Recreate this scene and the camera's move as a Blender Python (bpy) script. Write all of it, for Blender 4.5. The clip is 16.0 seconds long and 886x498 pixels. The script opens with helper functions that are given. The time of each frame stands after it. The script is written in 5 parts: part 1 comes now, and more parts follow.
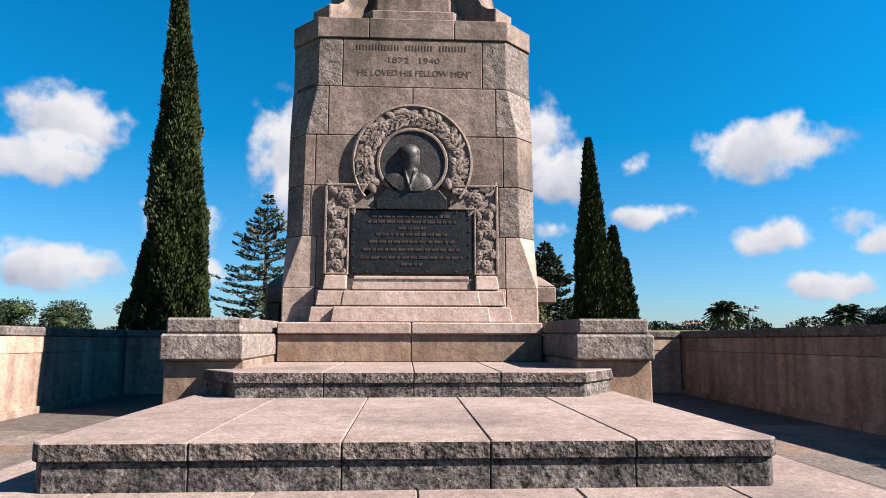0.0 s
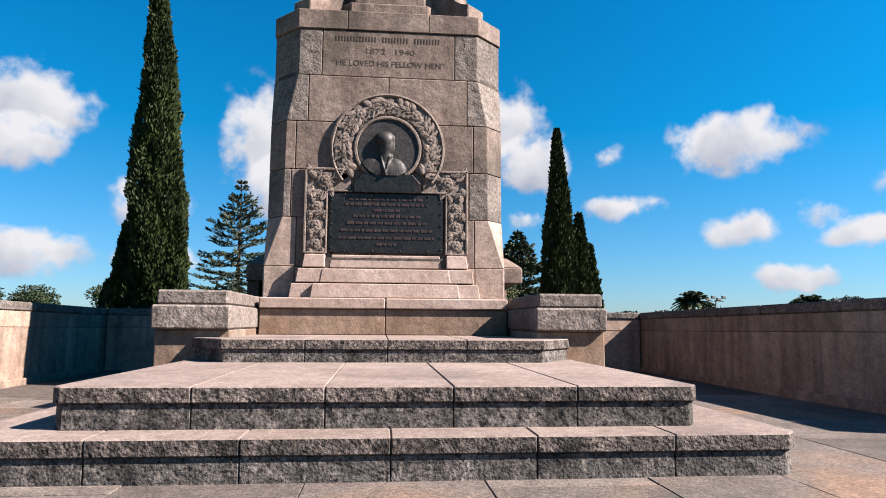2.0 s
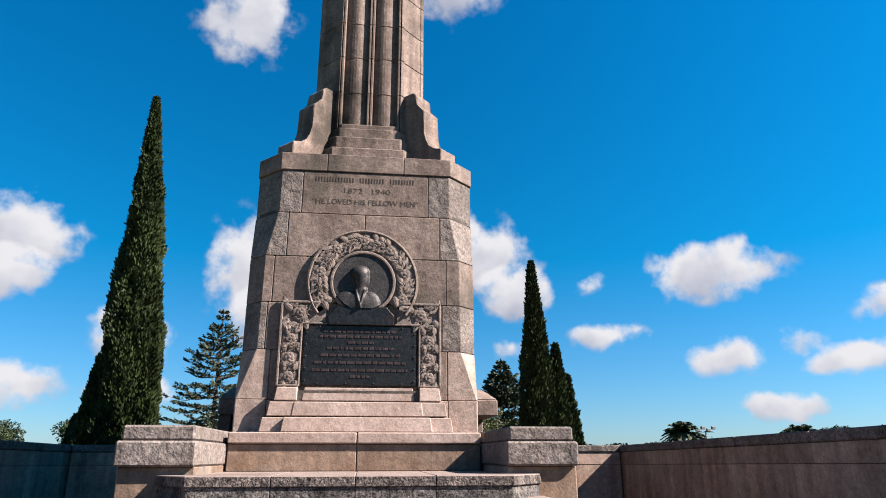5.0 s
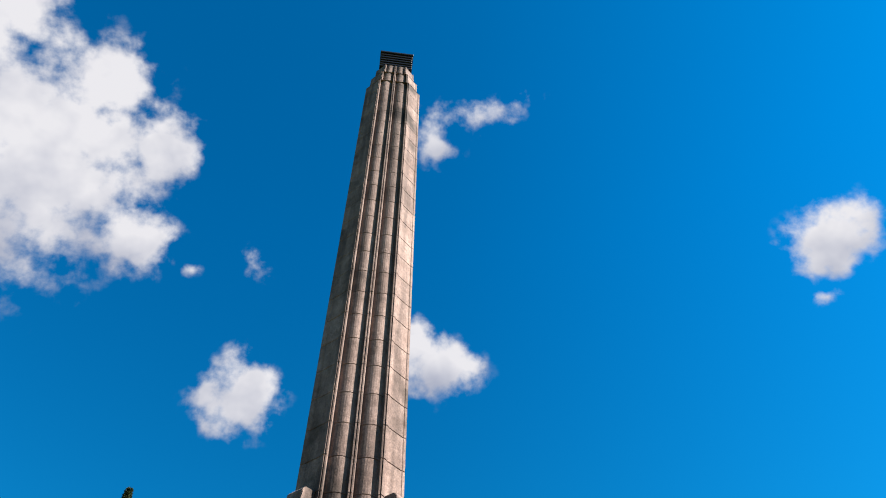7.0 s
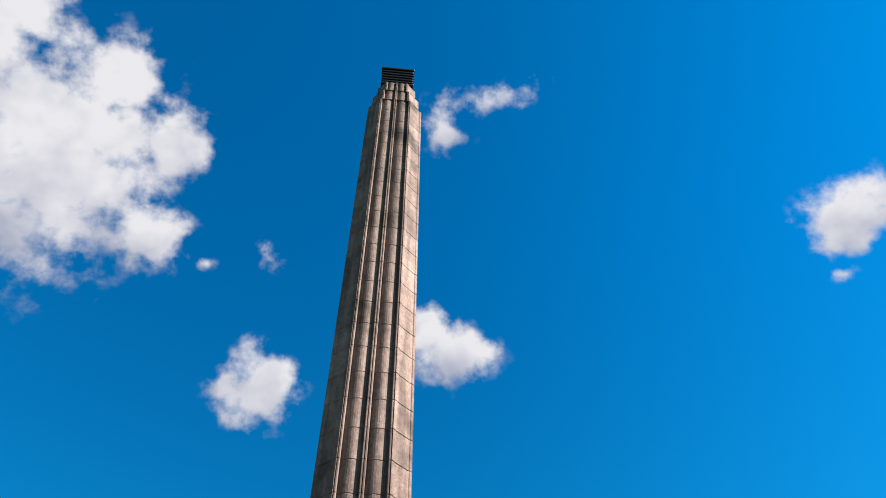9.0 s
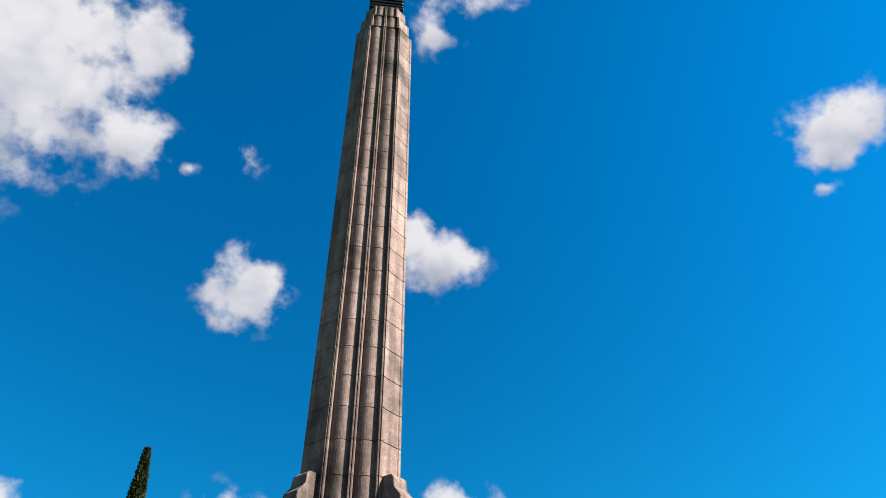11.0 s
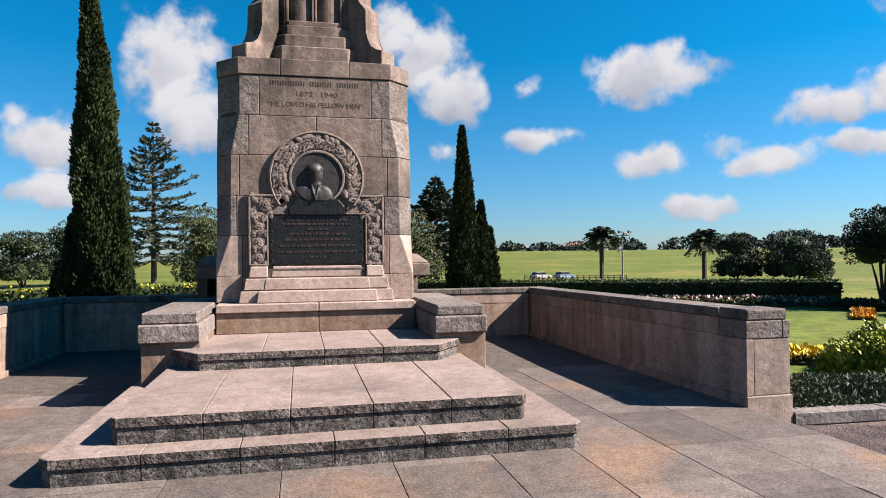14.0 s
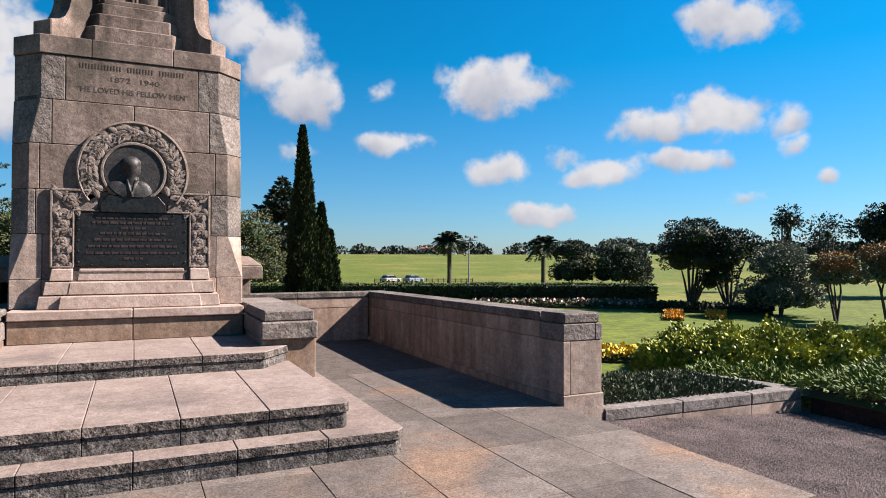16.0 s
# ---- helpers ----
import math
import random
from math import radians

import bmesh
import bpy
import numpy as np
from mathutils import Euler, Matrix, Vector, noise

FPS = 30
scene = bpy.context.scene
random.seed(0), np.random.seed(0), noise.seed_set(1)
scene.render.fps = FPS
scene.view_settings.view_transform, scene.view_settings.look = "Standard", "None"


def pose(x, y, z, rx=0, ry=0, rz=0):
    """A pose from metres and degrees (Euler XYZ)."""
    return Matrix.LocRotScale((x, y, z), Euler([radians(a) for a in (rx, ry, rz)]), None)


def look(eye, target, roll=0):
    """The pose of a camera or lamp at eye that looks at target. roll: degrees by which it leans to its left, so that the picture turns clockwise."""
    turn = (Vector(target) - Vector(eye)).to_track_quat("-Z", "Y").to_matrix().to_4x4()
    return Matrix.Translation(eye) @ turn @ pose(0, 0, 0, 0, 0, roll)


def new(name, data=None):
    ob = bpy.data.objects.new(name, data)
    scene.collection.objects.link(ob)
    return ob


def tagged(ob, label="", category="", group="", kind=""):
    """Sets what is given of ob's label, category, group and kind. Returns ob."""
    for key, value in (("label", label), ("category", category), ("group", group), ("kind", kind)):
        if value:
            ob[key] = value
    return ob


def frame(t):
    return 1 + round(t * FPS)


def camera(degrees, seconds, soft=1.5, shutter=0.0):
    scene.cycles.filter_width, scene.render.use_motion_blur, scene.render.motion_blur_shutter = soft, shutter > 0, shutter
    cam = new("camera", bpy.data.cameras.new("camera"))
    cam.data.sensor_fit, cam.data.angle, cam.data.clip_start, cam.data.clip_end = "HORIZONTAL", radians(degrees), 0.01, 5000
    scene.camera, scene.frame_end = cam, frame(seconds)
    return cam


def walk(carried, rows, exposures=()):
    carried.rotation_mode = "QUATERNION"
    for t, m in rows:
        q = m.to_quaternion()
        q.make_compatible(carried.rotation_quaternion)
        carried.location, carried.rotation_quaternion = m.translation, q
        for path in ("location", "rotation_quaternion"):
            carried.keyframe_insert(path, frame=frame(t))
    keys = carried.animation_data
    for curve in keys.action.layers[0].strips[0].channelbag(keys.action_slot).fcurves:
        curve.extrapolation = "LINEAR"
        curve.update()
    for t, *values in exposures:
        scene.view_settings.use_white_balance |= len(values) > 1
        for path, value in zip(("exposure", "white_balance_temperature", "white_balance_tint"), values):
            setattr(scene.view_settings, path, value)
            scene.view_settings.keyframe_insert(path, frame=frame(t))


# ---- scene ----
cam = camera(67.9, 16.0, soft=1.0)
PATH = [
    (0, (-0.039, -2.499, 0.797), (0.069, -0.518, 1.051), 0.1),
    (0.5, (-0.006, -2.661, 0.725), (0.116, -0.678, 0.956), 0.5),
    (1, (-0.035, -2.776, 0.66), (0.094, -0.794, 0.892), 0.6),
    (1.5, (-0.039, -2.862, 0.661), (0.117, -0.882, 0.891), 0.5),
    (2, (-0.046, -2.906, 0.67), (0.14, -0.927, 0.891), 0.4),
    (2.5, (-0.031, -2.943, 0.662), (0.171, -0.967, 0.891), 0.3),
    (3, (0.004, -2.988, 0.648), (0.22, -1.01, 0.856), 0.2),
    (5.3, (0.062, -3.125, 0.683), (0.285, -1.282, 1.428), -0.3),
    (5.5, (0.07, -3.169, 0.698), (0.283, -1.371, 1.548), -0.2),
    (6, (0.044, -3.281, 0.749), (0.25, -1.621, 1.846), -0.4),
    (6.5, (0.056, -3.271, 0.746), (0.253, -1.805, 2.093), -0.9),
    (7, (0.041, -3.361, 0.788), (0.235, -2.078, 2.31), -0.7),
    (7.5, (0.059, -3.525, 0.84), (0.223, -2.34, 2.443), -0.6),
    (8, (0.11, -3.708, 0.9), (0.255, -2.52, 2.502), -0.8),
    (10.5, (0.156, -4.455, 1.474), (0.355, -2.933, 2.757), -1.4),
    (11, (0.023, -4.529, 1.557), (0.245, -3.024, 2.855), -1.2),
    (11.5, (-0.092, -4.633, 1.503), (0.17, -3.007, 2.638), -0.8),
    (12, (-0.192, -4.686, 1.507), (0.114, -2.913, 2.379), -1.2),
    (12.5, (-0.225, -4.722, 1.488), (0.112, -2.844, 2.086), -0.9),
    (13, (-0.267, -4.672, 1.442), (0.109, -2.733, 1.758), -0.6),
    (13.5, (-0.269, -4.65, 1.442), (0.132, -2.691, 1.462), -0.6),
    (14, (-0.215, -4.64, 1.46), (0.21, -2.686, 1.475), -0.6),
    (14.5, (-0.162, -4.621, 1.441), (0.28, -2.671, 1.465), -0.2),
    (15, (-0.065, -4.616, 1.468), (0.491, -2.695, 1.485), -0.2),
    (15.5, (-0.033, -4.606, 1.47), (0.671, -2.734, 1.492), 0.1),
    (16, (0.007, -4.612, 1.474), (0.857, -2.802, 1.496), 0.1),
]
walk(cam, [(t, look(eye, target, roll)) for t, eye, target, roll in PATH], [(0, 2.14), (8, 2.07), (13, 2.02), (16, 1.97)])

# ---- world, sun ----
SUN_DIR = Vector((1.03, -0.36, 0.90)).normalized()
sun = new("sun", bpy.data.lights.new("sun", "SUN"))
sun.data.energy, sun.data.angle, sun.data.color = 5.2, radians(0.53), (1.0, 0.93, 0.87)
sun.matrix_world = look(SUN_DIR * 60, (0, 0, 0))
world = bpy.data.worlds.new("sky")
scene.world = world
world.use_nodes = True


# azimuth, elevation, half width and half height of each cumulus, in degrees
LOW_CLOUDS = [
    (29.4, 14.6, 4.9, 2.2), (20.8, 9.7, 2.6, 1.1), (29.8, 7.6, 3.3, 1.7), (36.1, 8.6, 2.3, 1.4), (39.2, 7.1, 3.0, 1.2), (42.6, 10.8, 3.1, 1.5),
    (47.4, 11.5, 3.5, 1.9), (52.3, 10.4, 1.9, 1.3), (52.8, 8.4, 1.7, 0.9), (45.0, 7.8, 3.8, 1.1), (34.0, 3.8, 3.7, 1.2), (49.1, 18.3, 4.0, 1.9),
    (49.3, 4.5, 1.3, 0.7), (56.0, 6.1, 1.0, 0.6), (10.8, 16.6, 3.4, 3.4), (13.6, 13.6, 3.4, 2.4), (8.6, 18.2, 2.8, 2.6), (19.9, 14.0, 1.1, 0.8), (-10.2, 14.5, 3.9, 4.6), (-7.9, 11.0, 4.0, 2.7),
    (-18.9, 8.3, 2.7, 2.2), (-20.2, 10.0, 1.6, 1.4), (-18.7, 4.7, 3.0, 1.3), (12.4, 9.0, 1.6, 0.9), (-27.4, 15.8, 3.8, 2.9), (-29.1, 13.1, 4.2, 1.7), (-28.2, 5.2, 4.9, 1.7),
]
HIGH_CLOUDS = [
    (-40.3, 46.6, 11.4, 9.3), (-52.6, 51.3, 6.2, 6.8), (-28.0, 44.5, 3.9, 3.0), (-39.1, 54.4, 4.9, 3.3), (-29.8, 52.0, 4.2, 3.0), (-12.5, 34.8, 4.1, 3.0), (-13.8, 36.8, 2.4, 2.4), (7.9, 39.3, 4.4, 2.7), (5.6, 41.4, 2.6, 2.4),
    (14.8, 61.0, 10.4, 1.5), (7.7, 58.6, 3.9, 2.4), (51.7, 41.3, 5.4, 2.6), (-14.6, 45.7, 2.2, 1.3), (48.6, 37.7, 1.1, 0.7), (-21.3, 43.8, 1.3, 0.8),
]


def build_sky():
    nt = world.node_tree
    nt.nodes.clear()
    N, L = nt.nodes.new, nt.links.new

    def math_node(op, a, b=None, c=None, clamp=False):
        n = N("ShaderNodeMath")
        n.operation, n.use_clamp = op, clamp
        for i, v in enumerate((a, b, c)):
            if v is None:
                continue
            if isinstance(v, (int, float)):
                n.inputs[i].default_value = v
            else:
                L(v, n.inputs[i])
        return n.outputs[0]

    out, bg = N("ShaderNodeOutputWorld"), N("ShaderNodeBackground")
    sky = N("ShaderNodeTexSky")
    sky.sky_type, sky.sun_disc = "NISHITA", False
    sky.sun_elevation = math.asin(SUN_DIR.z)
    sky.sun_rotation = math.atan2(SUN_DIR.x, SUN_DIR.y)
    sky.air_density, sky.dust_density, sky.ozone_density = 1.0, 0.2, 4.0
    co, sep = N("ShaderNodeTexCoord"), N("ShaderNodeSeparateXYZ")
    L(co.outputs["Generated"], sep.inputs[0])
    x, y, z = sep.outputs
    # clean maritime air: deep saturated blue overhead, paler towards the horizon
    tint = N("ShaderNodeValToRGB")
    e = tint.color_ramp.elements
    e[0].position, e[0].color = 0.0, SKY_LOW
    e[1].position, e[1].color = 0.75, SKY_HIGH
    mid = e.new(0.28)
    mid.color = SKY_MID
    L(z, tint.inputs[0])
    blue = N("ShaderNodeMixRGB")
    blue.blend_type, blue.inputs[0].default_value = "MULTIPLY", 1.0
    L(sky.outputs[0], blue.inputs[1])
    # brighter on the sunward side
    sunward = N("ShaderNodeMapRange")
    for key, v in (("From Min", 0.1), ("From Max", 0.65), ("To Min", 1.0), ("To Max", 1.18)):
        sunward.inputs[key].default_value = v
    L(x, sunward.inputs["Value"])
    bright = N("ShaderNodeVectorMath")
    bright.operation = "SCALE"
    L(tint.outputs[0], bright.inputs[0])
    L(sunward.outputs[0], bright.inputs["Scale"])
    L(bright.outputs[0], blue.inputs[2])
    # cumulus
    az = math_node("MULTIPLY", math_node("ARCTAN2", x, y), 180 / math.pi)
    el = math_node("MULTIPLY", math_node("ARCSINE", z), 180 / math.pi)
    n1 = N("ShaderNodeTexNoise")
    n1.inputs["Scale"].default_value, n1.inputs["Detail"].default_value = 26.0, 9.0
    n1.inputs["Roughness"].default_value = 0.53
    L(co.outputs["Generated"], n1.inputs["Vector"])
    n2 = N("ShaderNodeTexNoise")
    n2.inputs["Scale"].default_value, n2.inputs["Detail"].default_value = 9.0, 5.0
    L(co.outputs["Generated"], n2.inputs["Vector"])
    n3 = N("ShaderNodeTexNoise")
    n3.inputs["Scale"].default_value, n3.inputs["Detail"].default_value = 15.0, 3.0
    L(co.outputs["Generated"], n3.inputs["Vector"])
    comb = N("ShaderNodeCombineXYZ")
    L(az, comb.inputs[0])
    L(el, comb.inputs[1])
    warp = N("ShaderNodeVectorMath")
    warp.operation = "MULTIPLY_ADD"
    L(n2.outputs["Color"], warp.inputs[0])
    warp.inputs[1].default_value, warp.inputs[2].default_value = (5.0, 2.6, 0), (0, 0, 0)
    add = N("ShaderNodeVectorMath")
    L(comb.outputs[0], add.inputs[0])
    L(warp.outputs[0], add.inputs[1])
    total, lower = None, None
    for a0, e0, w, h in LOW_CLOUDS + HIGH_CLOUDS:
        mp, gr = N("ShaderNodeMapping"), N("ShaderNodeTexGradient")
        mp.vector_type, gr.gradient_type = "TEXTURE", "SPHERICAL"
        mp.inputs["Location"].default_value = (a0 + 2.5, e0 + 1.3, 0)
        mp.inputs["Scale"].default_value = (w * 1.45, h * 1.45, 1)
        L(add.outputs[0], mp.inputs[0])
        L(mp.outputs[0], gr.inputs[0])
        thin = 0.55 if w < 2.5 else 0.6 if e0 > 57 else 1.0
        body = math_node("MULTIPLY", gr.outputs[1], thin)
        total = body if total is None else math_node("MAXIMUM", total, body)
        sp = N("ShaderNodeSeparateXYZ")
        L(mp.outputs[0], sp.inputs[0])
        rise = math_node("MULTIPLY", math_node("MULTIPLY_ADD", sp.outputs[1], 0.5, 0.5), math_node("MULTIPLY", gr.outputs[1], 3.0, clamp=True))
        lower = rise if lower is None else math_node("MAXIMUM", lower, rise)
    puff = math_node("ADD", total, math_node("MULTIPLY_ADD", n1.outputs[0], 1.3, -0.68))
    mask = N("ShaderNodeMapRange")
    mask.interpolation_type = "SMOOTHSTEP"
    mask.inputs["From Min"].default_value, mask.inputs["From Max"].default_value = 0.14, 0.62
    L(puff, mask.inputs["Value"])
    mask_out = math_node("MULTIPLY", mask.outputs[0], math_node("MULTIPLY", total, 4.0, clamp=True))
    shade = N("ShaderNodeValToRGB")
    shade.color_ramp.elements[0].position, shade.color_ramp.elements[1].position = 0.16, 0.62
    shade.color_ramp.elements[0].color, shade.color_ramp.elements[1].color = CLOUD_DARK, CLOUD_LIT
    L(math_node("ADD", math_node("MULTIPLY", lower, 0.75), math_node("MULTIPLY_ADD", n3.outputs[0], 0.9, -0.33)), shade.inputs[0])
    mix = N("ShaderNodeMixRGB")
    L(mask_out, mix.inputs[0])
    L(blue.outputs[0], mix.inputs[1])
    L(shade.outputs[0], mix.inputs[2])
    bg.inputs["Strength"].default_value = 0.0215
    L(mix.outputs[0], bg.inputs["Color"])
    L(bg.outputs[0], out.inputs["Surface"])


SKY_LOW, SKY_MID, SKY_HIGH = (0.80, 1.04, 1.40, 1), (0.04, 1.16, 1.58, 1), (0.0, 1.31, 1.93, 1)
CLOUD_DARK, CLOUD_LIT = (4.8, 5.1, 6.3, 1), (9.2, 9.1, 9.5, 1)
build_sky()


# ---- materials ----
BASE_SCALE = 0.57  # overall darkening of the base colours, balanced against sun strength and exposure


SUN_WARMTH = (1.0, 0.94, 0.94)  # part of the sun's warmth put into base colours; shaded parts stay less blue


def material(name, c1, c2, rough=0.85, scale=6.0, fine=60.0, bump=0.3, metal=0.0, c3=None, stain=0.0, rnd=0.06, dirt=0.28, grain=0.2, streak=0.0):
    """Two-scale noise surface: broad stains c1 to c2, fine grain, patches of c3, bump."""
    m = bpy.data.materials.new(name)
    m.use_nodes = True
    nt = m.node_tree
    N, L = nt.nodes.new, nt.links.new
    b = nt.nodes["Principled BSDF"]
    c1, c2, c3 = (tuple(v * BASE_SCALE * w for v, w in zip(c, SUN_WARMTH)) if c else None for c in (c1, c2, c3))
    b.inputs["Roughness"].default_value, b.inputs["Metallic"].default_value = rough, metal
    b.inputs["Specular IOR Level"].default_value = 0.2 if rough >= 0.85 else 0.5
    geo = N("ShaderNodeNewGeometry")
    n1, n2 = N("ShaderNodeTexNoise"), N("ShaderNodeTexNoise")
    for n, s, d in ((n1, scale, 6.0), (n2, fine, 3.0)):
        n.inputs["Scale"].default_value, n.inputs["Detail"].default_value = s, d
        n.inputs["Roughness"].default_value = 0.62
        L(geo.outputs["Position"], n.inputs["Vector"])
    r1 = N("ShaderNodeValToRGB")
    r1.color_ramp.elements[0].position, r1.color_ramp.elements[1].position = 0.35, 0.65
    r1.color_ramp.elements[0].color, r1.color_ramp.elements[1].color = (*c1, 1), (*c2, 1)
    L(n1.outputs[0], r1.inputs[0])
    col = r1.outputs[0]
    if c3:
        n3 = N("ShaderNodeTexNoise")
        n3.inputs["Scale"].default_value, n3.inputs["Detail"].default_value = scale * 0.45, 8.0
        L(geo.outputs["Position"], n3.inputs["Vector"])
        r3 = N("ShaderNodeValToRGB")
        r3.color_ramp.elements[0].position, r3.color_ramp.elements[1].position = 0.56 - stain, 0.70 - stain
        L(n3.outputs[0], r3.inputs[0])
        mx = N("ShaderNodeMixRGB")
        mx.inputs[2].default_value = (*c3, 1)
        L(r3.outputs[0], mx.inputs[0])
        L(col, mx.inputs[1])
        col = mx.outputs[0]
    ov = N("ShaderNodeMixRGB")
    ov.blend_type, ov.inputs[0].default_value = "MULTIPLY", 1.0
    L(col, ov.inputs[1])
    n7, both = N("ShaderNodeTexNoise"), N("ShaderNodeMath")
    n7.inputs["Scale"].default_value, n7.inputs["Detail"].default_value, n7.inputs["Roughness"].default_value = fine * 0.45, 4.0, 0.7
    L(geo.outputs["Position"], n7.inputs["Vector"])
    both.operation = "ADD"
    L(n2.outputs[0], both.inputs[0])
    L(n7.outputs[0], both.inputs[1])
    gr = N("ShaderNodeMapRange")
    gr.inputs["From Min"].default_value, gr.inputs["From Max"].default_value = 0.78, 1.22
    gr.inputs["To Min"].default_value, gr.inputs["To Max"].default_value = 1 - 1.5 * grain, 1 + 1.5 * grain
    L(both.outputs[0], gr.inputs["Value"])
    L(gr.outputs[0], ov.inputs[2])
    info, mul, vary = N("ShaderNodeObjectInfo"), N("ShaderNodeMapRange"), N("ShaderNodeHueSaturation")
    mul.inputs["To Min"].default_value, mul.inputs["To Max"].default_value = 1 - rnd * 2, 1 + rnd * 2
    L(info.outputs["Random"], mul.inputs["Value"])
    L(mul.outputs[0], vary.inputs["Value"])
    L(vary.outputs[0], b.inputs["Base Color"])
    n4, r4, md = N("ShaderNodeTexNoise"), N("ShaderNodeMapRange"), N("ShaderNodeMixRGB")
    n4.inputs["Scale"].default_value, n4.inputs["Detail"].default_value, n4.inputs["Roughness"].default_value = scale * 5, 9.0, 0.75
    L(geo.outputs["Position"], n4.inputs["Vector"])
    r4.inputs["From Min"].default_value, r4.inputs["From Max"].default_value = 0.34, 0.66
    r4.inputs["To Min"].default_value, r4.inputs["To Max"].default_value = 1 - dirt, 1 + dirt * 0.6
    L(n4.outputs[0], r4.inputs["Value"])
    md.blend_type, md.inputs[0].default_value = "MULTIPLY", 1.0
    L(ov.outputs[0], md.inputs[1])
    L(r4.outputs[0], md.inputs[2])
    last = md.outputs[0]
    if streak:
        mp, n5, r5, ms = N("ShaderNodeMapping"), N("ShaderNodeTexNoise"), N("ShaderNodeMapRange"), N("ShaderNodeMixRGB")
        mp.inputs["Scale"].default_value = (7.0, 7.0, 0.55)
        n5.inputs["Detail"].default_value, n5.inputs["Scale"].default_value = 6.0, 1.0
        L(geo.outputs["Position"], mp.inputs[0])
        L(mp.outputs[0], n5.inputs["Vector"])
        r5.inputs["From Min"].default_value, r5.inputs["From Max"].default_value = 0.4, 0.68
        r5.inputs["To Min"].default_value, r5.inputs["To Max"].default_value = 1.08, 1 - streak
        L(n5.outputs[0], r5.inputs["Value"])
        ms.blend_type, ms.inputs[0].default_value = "MULTIPLY", 1.0
        L(last, ms.inputs[1])
        L(r5.outputs[0], ms.inputs[2])
        last = ms.outputs[0]
    L(last, vary.inputs["Color"])
    bp = N("ShaderNodeBump")
    bp.inputs["Strength"].default_value, bp.inputs["Distance"].default_value = min(1.0, bump * 1.6), 0.40 / fine
    hs = N("ShaderNodeMath")
    hs.operation, hs.inputs[1].default_value = "MULTIPLY_ADD", 2.5
    n6 = N("ShaderNodeTexNoise")
    n6.inputs["Scale"].default_value, n6.inputs["Detail"].default_value = scale * 4, 2.0
    L(geo.outputs["Position"], n6.inputs["Vector"])
    L(n6.outputs[0], hs.inputs[0])
    L(n2.outputs[0], hs.inputs[2])
    L(hs.outputs[0], bp.inputs["Height"])
    L(bp.outputs[0], b.inputs["Normal"])
    return m


STONE = material("dressed_stone", (0.205, 0.152, 0.124), (0.300, 0.232, 0.193), 0.9, 2.5, 70, 0.35, c3=(0.131, 0.106, 0.085), stain=0.02, streak=0.22, grain=0.21)
STONE_DARK = material("weathered_column_stone", (0.245, 0.178, 0.144), (0.360, 0.275, 0.228), 0.92, 2.2, 75, 0.5, c3=(0.088, 0.069, 0.054), stain=0.03, streak=0.45, grain=0.2)
STONE_ROUGH = material("rough_stone", (0.187, 0.155, 0.134), (0.266, 0.228, 0.201), 0.92, 3, 58, 0.9, c3=(0.123, 0.108, 0.097), grain=0.3)
STONE_WARM = material("warm_stone", (0.260, 0.170, 0.112), (0.335, 0.247, 0.186), 0.85, 2.2, 60, 0.25, c3=(0.332, 0.278, 0.225), streak=0.25, grain=0.12)
STONE_PALE = material("pale_stone", (0.400, 0.296, 0.240), (0.510, 0.402, 0.340), 0.85, 3, 60, 0.25, c3=(0.309, 0.235, 0.178), grain=0.10, dirt=0.12)
# stained stone, darkened further for the shade below the nosing
RISER = material("stained_shaded_riser_stone", (0.068, 0.064, 0.060), (0.185, 0.166, 0.148), 0.95, 5, 75, 0.8, c3=(0.038, 0.036, 0.034), grain=0.62, streak=0.3)
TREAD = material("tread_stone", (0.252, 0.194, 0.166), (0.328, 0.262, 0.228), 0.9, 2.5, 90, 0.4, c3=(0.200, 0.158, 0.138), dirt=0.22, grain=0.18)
PAVE = material("paving_stone", (0.130, 0.107, 0.093), (0.186, 0.156, 0.136), 0.9, 1.6, 90, 0.4, c3=(0.240, 0.158, 0.108), rnd=0.13, dirt=0.30, stain=0.02, grain=0.34)
PLASTER = material("wall_panel_stone", (0.335, 0.232, 0.174), (0.455, 0.345, 0.272), 0.9, 1.8, 50, 0.25, c3=(0.215, 0.158, 0.124), streak=0.32, dirt=0.24, rnd=0.10, grain=0.13)
COPING = material("weathered_coping", (0.125, 0.105, 0.093), (0.228, 0.195, 0.171), 0.95, 5, 65, 0.7, c3=(0.068, 0.060, 0.054), grain=0.35)
MORTAR = material("joint_mortar", (0.075, 0.062, 0.053), (0.125, 0.104, 0.088), 0.95, 8, 60, 0.2)
STONE_TAN = material("tan_stone", (0.365, 0.265, 0.208), (0.465, 0.365, 0.302), 0.88, 2.0, 65, 0.3, c3=(0.245, 0.188, 0.154), streak=0.25, grain=0.17)
CARVED = material("carved_stone", (0.202, 0.160, 0.133), (0.310, 0.252, 0.215), 0.9, 6, 80, 0.3, c3=(0.140, 0.120, 0.098))
# dark tone painted for the shade inside the cut letters
INCISED_SHADE = material("incised_shade_stone", (0.065, 0.052, 0.042), (0.09, 0.074, 0.06), 0.95, 20, 90, 0.2)
LETTERING = material("dulled_raised_bronze", (0.075, 0.048, 0.042), (0.110, 0.072, 0.062), 0.5, 12, 60, 0.1, metal=0.7)
BRONZE_RAISED = material("worn_bronze", (0.050, 0.047, 0.046), (0.085, 0.078, 0.074), 0.6, 12, 60, 0.1, metal=0.75)
